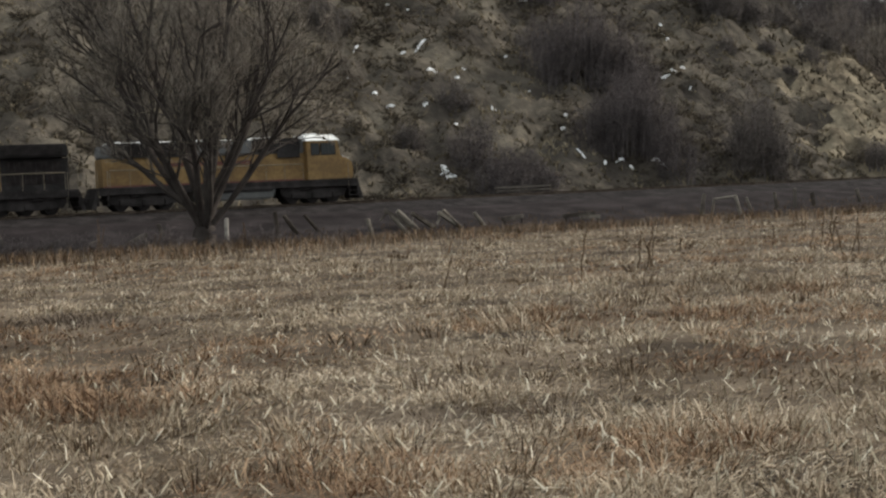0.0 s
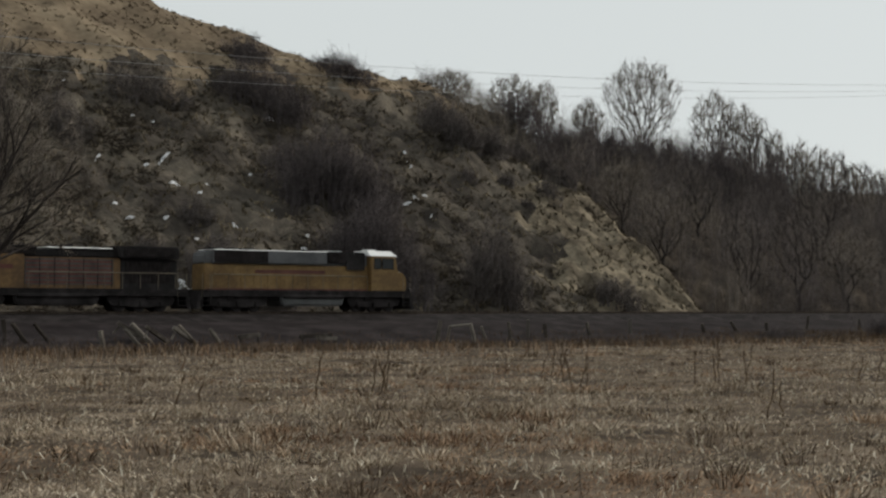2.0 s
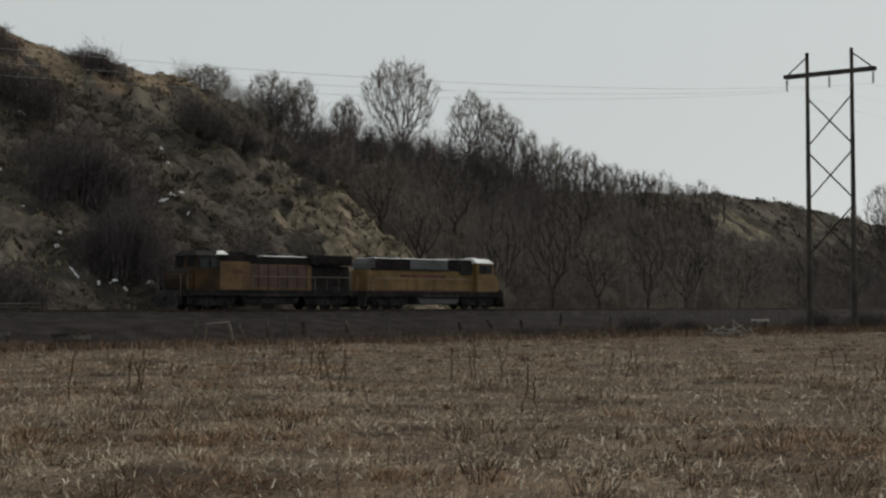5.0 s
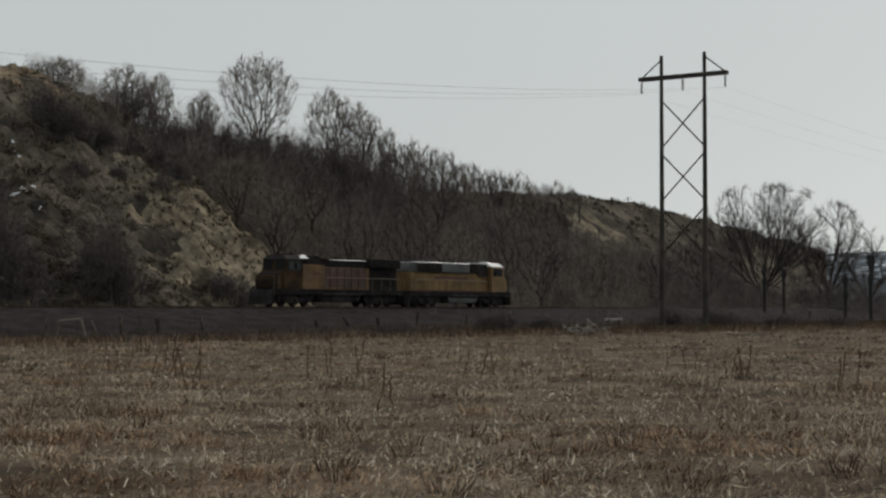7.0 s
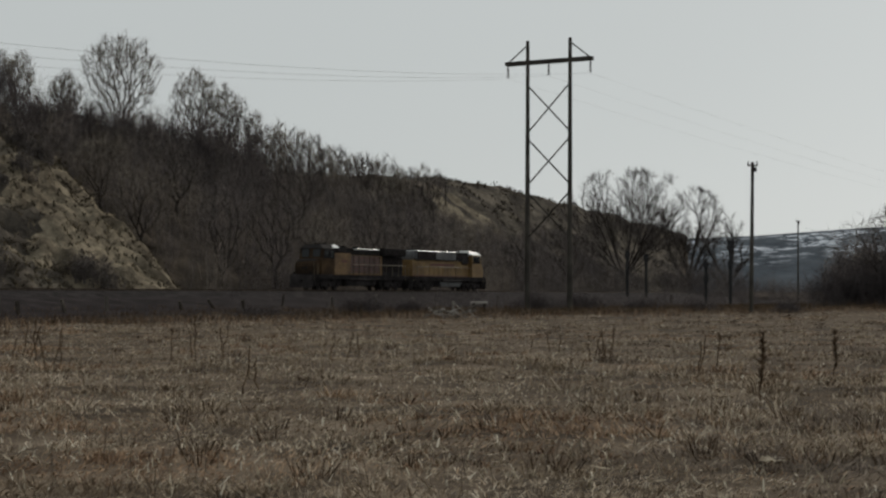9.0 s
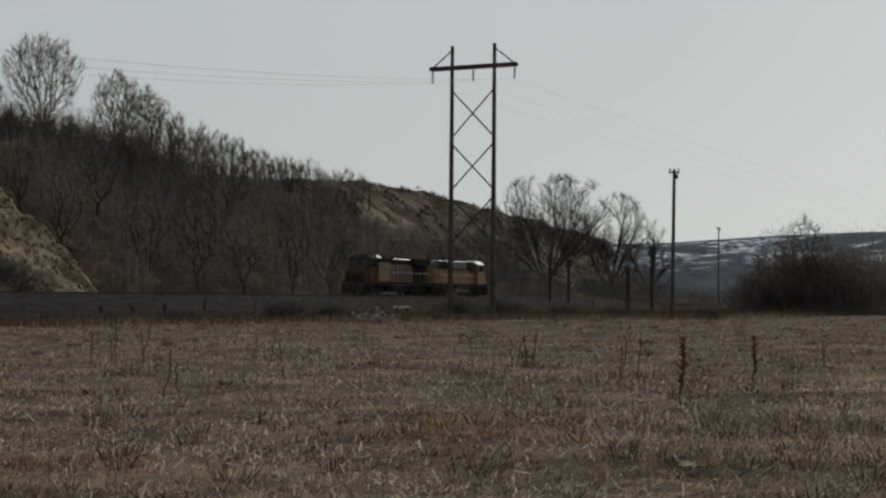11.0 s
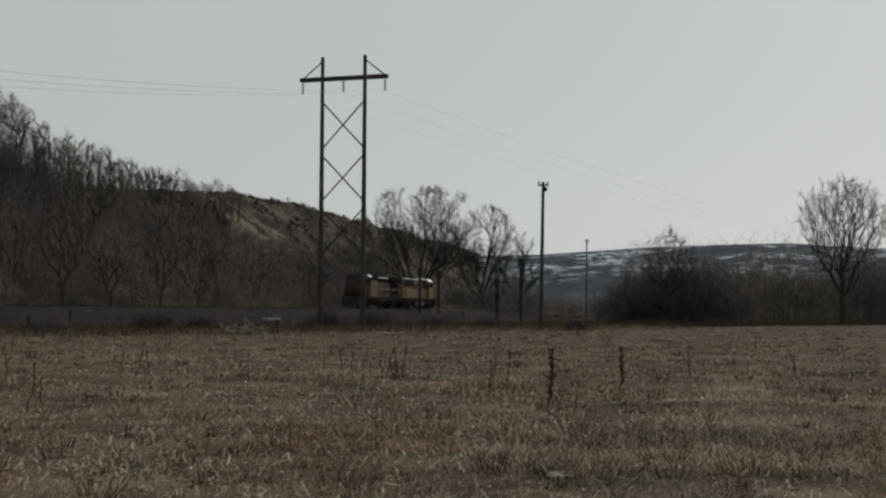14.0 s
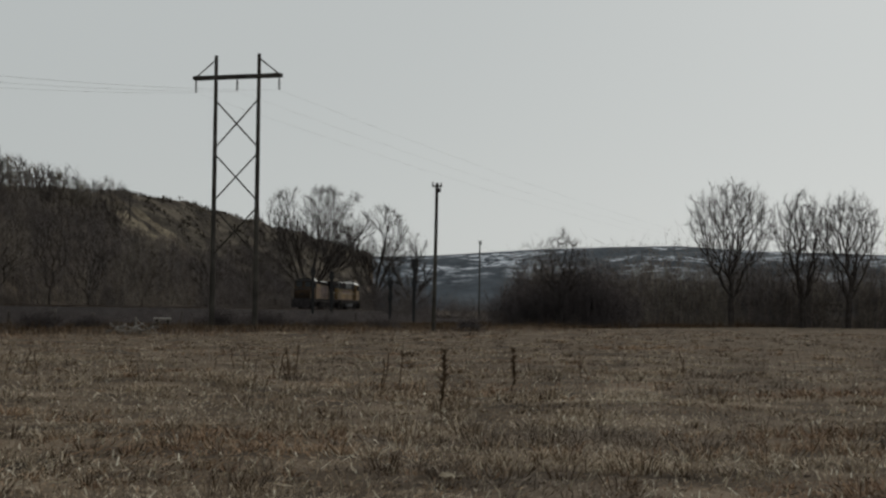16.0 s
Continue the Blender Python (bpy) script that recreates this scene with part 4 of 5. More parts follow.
def build_trees():
    tree_to("spreading_tree", 15.85, 78.0, 11.4, 11.5, 5, "big many-stemmed bare tree standing below the railway bank", bole=0.1, limbs=17, fine=1.7, widest=0.95, thin=0.012, trunk=0.56, twigs=2, twig_len=0.9, twig=M_PALETWIG)
    for az, dist, topel, wide, seed, nodes in ((40.3, 262, 8.7, 2.9, 11, 700), (35.8, 258, 8.25, 2.0, 12, 350), (33.5, 246, 8.45, 1.9, 13, 350), (42.8, 268, 7.6, 1.7, 14, 400), (38.4, 262, 7.4, 1.3, 15, 250), (43.8, 270, 7.05, 1.5, 16, 350), (36.9, 262, 8.0, 1.2, 17, 250)):
        tree_to("skyline_tree", az, dist, topel, wide, seed, "pale bare tree on the skyline above the wood", group="skyline trees", nodes=int(nodes * 1.5), bole=0.14, low=0.62, balance=0.62, thin=0.015, trunk=0.3, twigs=12, twig_len=1.25, bark=M_TWIG, twig=M_PALETWIG)
    for az, dist, topel, wide, seed, nodes in ((57.8, 345, 4.45, 5.4, 21, 1900), (60.0, 350, 3.75, 3.0, 22, 900), (61.3, 352, 2.9, 1.8, 23, 500)):
        tree_to("cottonwood", az, dist, topel, wide, seed, "large bare rounded tree beyond the railway", group="bare trees beyond the line", bole=0.16, limbs=8 + nodes // 150, fine=3.4, thin=0.02, trunk=0.62, twigs=2, twig_len=1.3)
    for az, dist, topel, wide, seed, nodes in ((72.35, 232, 4.55, 3.2, 31, 800), (74.75, 236, 4.1, 2.2, 32, 550), (76.3, 234, 4.2, 2.3, 33, 550), (78.6, 236, 4.0, 2.4, 34, 500)):
        tree_to("field_edge_tree", az, dist, topel, wide, seed, "tall bare tree at the far edge of the field", group="trees at the field's edge", nodes=int(nodes * 1.4), bole=0.2, low=0.64, balance=0.66, thin=0.014, trunk=0.42, twigs=10, twig_len=1.15)

    rnd = np.random.default_rng(71)
    for i, az in enumerate(np.arange(44.4, 51.2, 0.42)):       # upright trees along the crest of the wood
        dist = rnd.uniform(262, 285) + 6.0 * max(0.0, az - 46)
        top = np.interp(az, [44, 46, 48, 50, 51.5], [6.4, 5.6, 5.0, 4.4, 4.05]) + rnd.normal(0, 0.16)
        tree_to("wood_edge_tree", az, dist, top, rnd.uniform(0.8, 1.5), 300 + i, "slender bare tree on the crest of the wood", group="trees on the wood's crest", nodes=170, bole=0.12, low=0.6, balance=0.8, thin=0.02, trunk=0.14, twigs=12, twig_len=1.4, twig=M_PALETWIG if i % 2 else M_TWIG)
    for i, (az, dist, top) in enumerate(((41.0, 192, 4.4), (43.8, 188, 3.6), (45.6, 200, 3.4), (47.2, 205, 2.9), (48.9, 212, 3.3), (50.2, 222, 2.8), (52.0, 240, 2.2), (42.2, 215, 5.2), (46.4, 232, 4.6), (39.6, 210, 5.4), (54.2, 262, 2.2), (55.8, 280, 2.3))):
        tree_to("hillside_tree", az, dist, top, rnd.uniform(1.6, 2.6), 330 + i, "bare tree standing in the wood", group="trees in the wood", nodes=260, bole=0.2, low=0.55, balance=0.6, thin=0.016, trunk=0.2, twigs=10, twig_len=1.2, twig=M_PALETWIG if i % 3 == 0 else M_TWIG)


build_trees()


def build_shrubs():
    # bearings of both ends, heights of foot and top, clumps
    rows = [(25.5, 27.4, 8.75, 9.55, 5, 0), (25.4, 28.9, 6.95, 8.5, 9, 0), (28.6, 31.1, 8.25, 9.0, 7, 0), (27.2, 31.8, 3.7, 6.4, 15, 0), (28.9, 33.1, 0.95, 3.4, 13, 0),
            (24.5, 28.3, 0.45, 1.95, 11, 0), (21.4, 24.6, 7.3, 8.6, 8, 1), (32.5, 34.7, 6.1, 7.7, 7, 1), (35.0, 37.9, 6.0, 7.45, 9, 0), (33.9, 36.4, 0.35, 3.1, 9, 1),
            (38.4, 40.5, 0.25, 1.4, 6, 1), (30.2, 31.6, 2.6, 4.0, 4, 0), (19.2, 21.4, 6.0, 7.4, 6, 1), (36.6, 37.6, 3.9, 4.6, 3, 1), (24.0, 25.6, 3.2, 3.9, 4, 1), (22.3, 23.9, 2.0, 2.7, 4, 1),
            (32.6, 33.9, 6.6, 7.3, 5, 1), (33.4, 34.8, 6.0, 6.8, 6, 1), (34.3, 35.7, 5.6, 6.4, 6, 1), (35.3, 36.6, 5.35, 6.1, 6, 1), (36.2, 37.4, 4.95, 5.7, 5, 1), (37.0, 38.1, 4.4, 5.1, 5, 1), (35.2, 35.9, 4.5, 4.9, 3, 1), (36.0, 36.6, 3.6, 4.0, 3, 1), (33.9, 34.6, 4.6, 5.0, 3, 1)]
    for i, (a0, a1, e0, e1, n, tone) in enumerate(rows):
        az = (a0 + a1) / 2
        d = on_slope(az, e0)
        x, y = at_az(az, d)
        thicket("hillside_thicket", x, y, 100 + i, n, d * radians(e1 - e0) * 1.25, d * radians(a1 - a0) * 1.2, "dense dark leafless thicket on the grassy hillside" if not tone else "loose brown leafless brush on the hillside", "hillside thickets", M_TWIG if tone else M_SCRUBTWIG, 0.024, 34 if not tone else 24)
    tree_to("young_tree", 34.5, 148.0, 3.6, 2.6, 61, "small bare tree beside the line", nodes=300, bole=0.15, thin=0.012, trunk=0.1, twig_len=0.7)
    x, y = at_az(66.7, 190.0)
    thicket("field_edge_thicket", x, y, 140, 20, 9.0, 20.0, "tall dark thicket at the far edge of the field", r=0.02, canes=48)
    tree_to("thicket_tree", 66.5, 188.0, 2.75, 2.0, 62, "bare tree rising out of a thicket", nodes=320, bole=0.3, thin=0.014, trunk=0.16, twig_len=0.9)
    for i, (az, d, h, w) in enumerate(((43.2, 256, 9.0, 11.0), (41.2, 250, 7.0, 8.0), (39.2, 248, 7.0, 8.0), (44.6, 258, 7.5, 9.0))):
        x, y = at_az(az, d)
        thicket("dark_evergreen_clump", x, y, 170 + i, 7, h, w, "dense dark clump of scrub near the top of the wood", "dark clumps in the wood", r=0.03, canes=60)
    for i, (az, top) in enumerate(((37.6, 7.05), (38.5, 6.8), (39.4, 6.7), (40.3, 6.7), (41.2, 6.65), (42.1, 6.75), (43.0, 6.6), (43.9, 6.2), (44.8, 5.75))):
        d = 247.0 + 2.5 * (i % 3)
        x, y = at_az(az, d)
        thicket("crest_thicket", x, y, 240 + i, 5, EYE + d * math.tan(radians(top)) - float(land(x, y)), 6.5, "dark close-grown scrub along the top of the wood", "dark clumps in the wood", r=0.03, canes=34)
    for i, (az, d, h, w) in enumerate(((8.6, 80, 1.5, 6.0), (11.4, 79, 1.4, 6.0), (14.2, 80, 1.6, 5.0), (17.6, 83, 1.3, 5.0), (20.0, 86, 0.9, 4.0), (48.6, 126, 1.7, 4.5), (50.3, 132, 1.2, 3.5), (54.6, 147, 2.0, 5.0), (56.2, 146, 1.8, 6.0), (58.4, 150, 1.4, 5.0), (60.3, 140, 1.3, 4.0), (45.0, 118, 0.9, 4.0), (63.3, 136, 1.2, 3.0))):
        x, y = at_az(az, d)
        thicket("bank_bush", x, y, 190 + i, 4, h, w, "low dark leafless bush at the foot of the bank", "bushes on the bank", r=0.014, canes=40)


build_shrubs()


def build_wood():
    """The close-grown wood on the hillside and along the line: far too many stems to count."""
    rnd = np.random.default_rng(7)
    kinds = [shrub_arrays(200 + i, 15, 1.0, 0.76, 0.0025, 0.3, 7, 1) for i in range(8)]
    sets = {"pale": ([], []), "dark": ([], []), "brown": ([], [])}
    n = {"pale": 0, "dark": 0, "brown": 0}

    def put(x, y, h, tone):
        v, f = kinds[rnd.integers(len(kinds))]
        an = rnd.uniform(0, 6.28)
        c, s = math.cos(an), math.sin(an)
        m = np.array([[c, -s, 0], [s, c, 0], [0, 0, 1]])
        w = (v @ m.T) * h * rnd.uniform(0.85, 1.2, 3)
        w = w + np.array([x, y, float(land(x, y))])
        sets[tone][0].append(w)
        sets[tone][1].append(f + n[tone])
        n[tone] += len(v)

    count = 0
    while count < 900:                     # the wooded slope
        x, y = rnd.uniform(100, 268), rnd.uniform(122, 245)
        off = y - float(track_y(x))
        ws = float(wood_slope(x, y))
        upper = x > 103 + 0.26 * (y - 125) and float(spur(x, y)) > 19      # the wood laps over the top of the spur
        if off < 9 or off > 100 or (float(spur(x, y)) > ws + 0.5 and not upper) or float(far_hill(x, y)) > ws + 1.0:
            continue
        h = rnd.uniform(4.5, 8.5) * (0.55 if upper else 1.0 if x < 210 else 0.8) * (1.25 if rnd.random() < 0.12 else 1.0)
        tone = ("dark", "brown", "brown", "pale", "pale")[rnd.integers(5)] if off > 50 else ("dark", "brown", "pale", "brown", "brown")[rnd.integers(5)]
        put(x, y, h, tone)
        count += 1
    for _ in range(190):                   # along the foot of the bare hill and the line
        x = rnd.uniform(205, 440)
        y = float(track_y(x)) + rnd.uniform(9, 46)
        if float(far_hill(x, y)) < 15:
            put(x, y, rnd.uniform(3.5, 7.5), ("dark", "brown")[rnd.integers(2)])
    for _ in range(70):                    # under the trees beyond the line
        az, d = rnd.uniform(56.2, 62.0), rnd.uniform(322, 342)
        x, y = at_az(az, d)
        put(x, y, rnd.uniform(5.5, 8.5), ("dark", "brown")[rnd.integers(2)])
    for _ in range(300):                   # the belt behind the field
        az, d = rnd.uniform(65.2, 81), rnd.uniform(240, 285)
        x, y = at_az(az, d)
        put(x, y, rnd.uniform(8.5, 12.0), ("brown", "dark", "pale")[rnd.integers(3)])
    for _ in range(110):
        az, d = rnd.uniform(60.5, 66), rnd.uniform(300, 520)
        x, y = at_az(az, d)
        put(x, y, rnd.uniform(3.0, 7.0), ("dark", "brown")[rnd.integers(2)])
    for _ in range(330):                   # brush along the foot of the bank
        x = rnd.uniform(104, 300)
        y = float(track_y(x)) - rnd.uniform(6.5, 36)
        if y > 74:
            put(x, y, rnd.uniform(1.0, 2.0), ("dark", "brown")[rnd.integers(2)])
    for tone, mat, label in (("pale", M_PALETWIG, "pale bare treetops of the wood"), ("dark", M_SCRUBTWIG, "dark bare undergrowth of the wood"), ("brown", M_TWIG, "brown leafless wood on the hillside")):
        v, f = np.concatenate(sets[tone][0]), np.concatenate(sets[tone][1])
        tagged(new("bare_wood", mesh_from("bare_wood", v, f, mat)), label, "woodland", kind="stuff")


build_wood()


# ---------------------------------------------------------------- grass and scrub
def blades(x, y, z, height, width, lean, rnd, bend=None):
    """Bent, tapering blades: three triangles each."""
    n = len(x)
    an = rnd.uniform(0, 6.2832, n)
    side = np.stack([np.cos(an), np.sin(an), np.zeros(n)], -1) * width[:, None] / 2
    bend = rnd.uniform(0, 6.2832, n) if bend is None else bend
    way = np.stack([np.cos(bend), np.sin(bend), np.zeros(n)], -1) * (height * lean)[:, None]
    p = np.stack([x, y, z], -1)
    up = np.zeros((n, 3))
    up[:, 2] = height
    mid = p + up * 0.6 + way * 0.3
    tip = p + up * (1 - 0.35 * lean[:, None].clip(0, 1.5)) + way
    v = np.stack([p - side, p + side, mid - side * 0.7, mid + side * 0.7, tip], 1).reshape(-1, 3)
    b = np.arange(n)[:, None] * 5
    f = np.stack([b + np.array([0, 1, 3]), b + np.array([0, 3, 2]), b + np.array([2, 3, 4])], 1).reshape(-1, 3)
    return v, f


def field_spots(rnd, n, near, far, bias):
    """Places in the field, denser near by."""
    u = rnd.random(n)
    d = near * (far / near) ** (u ** bias)
    az = np.radians(rnd.uniform(4, 84, n))
    x, y = d * np.sin(az), d * np.cos(az)
    keep = (y < field_edge(x) - 4 + 3.5 * rough_ground(x, y, 4.0) + 9 * rnd.random(n) ** 1.5) & (d > near)
    return x[keep], y[keep], d[keep]


def tones(x, y, rnd):
    """0 straw, 1 russet, 2 grey-brown, by patches; the far right of the field is browner."""
    az = np.degrees(np.arctan2(x, y))
    n1 = rough_ground(x - 15, y + 8, 4.0) + 0.7 * rough_ground(x + 50, y, 12.0) + rnd.normal(0, 0.28, len(x))
    n1 = n1 + 0.9 * (1 - smooth(18, 25, az)) * (1 - smooth(16, 24, np.hypot(x, y))) + 0.7 * smooth(26, 29, az) * (1 - smooth(33, 38, az)) * (1 - smooth(19, 27, np.hypot(x, y)))
    n2 = rough_ground(x + 25, y - 18, 3.0) + 0.7 * rough_ground(x, y + 70, 10.0) + rnd.normal(0, 0.28, len(x)) + 0.7 * smooth(50, 63, az) - 0.4
    return np.where(n2 > 0.65, 2, np.where(n1 > 0.55, 1, 0))


def build_grass():
    rnd = np.random.default_rng(3)
    made = {0: [], 1: [], 2: []}

    def lay(x, y, h, w, lean, tone, bend):
        for k in made:
            s = tone == k
            if s.any():
                made[k].append(blades(x[s], y[s], land(x[s], y[s]) - 0.01, h[s], w[s], lean[s], rnd, bend[s]))

    # thatch: straws beaten flat, patch by patch in one direction, thin where the ground shows through
    x, y, d = field_spots(rnd, 210000, 5.0, 240.0, 0.85)
    cover = rough_ground(x + 9, y - 4, 1.1) + 0.9 * rough_ground(x - 60, y, 4.0) + rnd.normal(0, 0.4, len(x))
    x, y, d = x[cover > -0.95], y[cover > -0.95], d[cover > -0.95]
    lodged = 2.4 * rough_ground(x - 20, y + 33, 3.0) + rnd.normal(0, 0.8, len(x))
    lay(x, y, 0.03 + 0.05 * rnd.random(len(x)), np.clip(0.007 + 0.0004 * d, 0.007, 0.06) * rnd.uniform(0.6, 1.8, len(x)), rnd.uniform(0.9, 6.0, len(x)), tones(x, y, rnd), lodged)
    # tufts that arch outwards from their feet, close where the growth is rank
    x, y, d = field_spots(rnd, 21000, 5.5, 170.0, 0.8)
    rank = rough_ground(x, y, 1.5) + 0.8 * rough_ground(x + 30, y, 7.0)
    keep = rank + rnd.normal(0, 0.6, len(x)) > 0.05
    x, y, d, rank = x[keep], y[keep], d[keep], rank[keep]
    per = 18
    tone = np.repeat(tones(x, y, rnd), per)
    size = np.repeat(np.clip(0.55 + 0.4 * rank, 0.4, 1.4) * rnd.uniform(0.5, 1.4, len(x)), per)
    dd = np.repeat(d, per)
    out = rnd.uniform(0, 6.2832, len(dd))
    far = 0.13 * size * np.sqrt(rnd.random(len(dd))) * (1 + dd / 70)
    xx, yy = np.repeat(x, per) + np.cos(out) * far, np.repeat(y, per) + np.sin(out) * far
    lay(xx, yy, size * rnd.uniform(0.08, 0.27, len(xx)), np.clip(0.006 + 0.0003 * dd, 0.006, 0.045) * rnd.uniform(0.6, 1.5, len(xx)), rnd.uniform(0.4, 2.6, len(xx)), tone, out + rnd.normal(0, 0.5, len(xx)))
    # taller reddish growth in drifts along the far edge
    n = 30000
    x = rnd.uniform(2, 150, n)
    y = field_edge(x) + rnd.normal(-2, 5.5, n)
    keep = rough_ground(x, y, 3.0) + 0.8 * rough_ground(x + 12, y, 11.0) + rnd.normal(0, 0.35, n) > 0.1
    x, y = x[keep], y[keep]
    lay(x, y, rnd.uniform(0.2, 0.65, len(x)), rnd.uniform(0.015, 0.04, len(x)), rnd.uniform(0.1, 1.0, len(x)), np.where(rnd.random(len(x)) < 0.6, 2, 1), rnd.uniform(0, 6.28, len(x)))
    for k, mat, label in ((0, M_STRAW, "straw-coloured dead grass matted over the field"), (1, M_RUSSET, "patches of reddish-brown dead grass"), (2, M_GREYGRASS, "patches of grey-brown flattened grass")):
        n, vs, fs = 0, [], []
        for v, f in made[k]:
            vs.append(v)
            fs.append(f + n)
            n += len(v)
        tagged(new("dry_grass", mesh_from("dry_grass", np.concatenate(vs), np.concatenate(fs), mat)), label, "grass", kind="stuff")
    # pale bent stems and broken bits that catch the light
    x, y, d = field_spots(rnd, 11000, 5.0, 60.0, 0.75)
    v, f = blades(x, y, land(x, y) + 0.02, rnd.uniform(0.03, 0.15, len(x)), np.clip(0.011 + 0.0003 * d, 0.011, 0.03), rnd.uniform(0.3, 3.0, len(x)), rnd)
    tagged(new("pale_stems", mesh_from("pale_stems", v, f, M_PALESTEM)), "bleached bent stems and leaf scraps lying in the grass", "grass", kind="stuff")
    # a ragged brown fringe where the field meets the brush
    n = 16000
    x = rnd.uniform(70, 330, n)
    y = 69 + rnd.normal(0, 2.2, n)
    keep = rough_ground(x, y, 4.0) + rnd.normal(0, 0.5, n) > -0.1
    x, y = x[keep], y[keep]
    tall = (0.25 + 0.75 * rnd.random(len(x)) ** 2) * np.clip(1.0 + 0.6 * rough_ground(x, y, 6.0), 0.4, 1.6)
    v, f = blades(x, y, land(x, y) - 0.02, tall, rnd.uniform(0.02, 0.06, len(x)), rnd.uniform(0.1, 0.8, len(x)), rnd)
    tagged(new("edge_weeds", mesh_from("edge_weeds", v, f, M_WEED)), "ragged brown weeds along the field's far edge", "weeds", kind="stuff")
    # small dark dead clumps that break the straw
    x, y, d = field_spots(rnd, 420, 6.0, 120.0, 0.8)
    per = 22
    size, dd = np.repeat(rnd.uniform(0.4, 1.3, len(x)), per), np.repeat(d, per)
    out = rnd.uniform(0, 6.2832, len(dd))
    far = 0.12 * size * np.sqrt(rnd.random(len(dd))) * (1 + dd / 60)
    xx, yy = np.repeat(x, per) + np.cos(out) * far, np.repeat(y, per) + np.sin(out) * far
    v, f = blades(xx, yy, land(xx, yy) - 0.01, size * rnd.uniform(0.08, 0.3, len(xx)), np.clip(0.006 + 0.0003 * dd, 0.006, 0.04), rnd.uniform(0.2, 1.8, len(xx)), rnd, out)
    tagged(new("dead_clumps", mesh_from("dead_clumps", v, f, M_WEED)), "small dark brown dead clumps among the straw", "weeds", kind="stuff")
    # tall thin stalks
    x, y, d = field_spots(rnd, 3600, 7.0, 100.0, 0.8)
    v, f = blades(x, y, land(x, y), 0.25 + 0.45 * rnd.random(len(x)) ** 2, np.clip(0.003 + 0.0002 * d, 0.004, 0.02), rnd.uniform(0.05, 0.5, len(x)), rnd)
    tagged(new("grass_stalks", mesh_from("grass_stalks", v, f, M_GREYGRASS)), "thin brown seed stalks standing in the field", "grass", kind="stuff")
    # rough growth on the bank
    n = 64000
    x = rnd.uniform(-10, 290, n)
    y = field_edge(x) - 5 + 38 * rnd.random(n) ** 1.2 + 0.35 * (track_y(x) - 111)
    v, f = blades(x, y, land(x, y) - 0.02, rnd.uniform(0.15, 0.75, n) * np.where(y < 76, 1.0, 0.6), rnd.uniform(0.02, 0.05, n), rnd.uniform(0.1, 0.9, n), rnd)
    tagged(new("bank_weeds", mesh_from("bank_weeds", v, f, M_WEED)), "dark dead weeds on the railway bank", "weeds", kind="stuff")


build_grass()


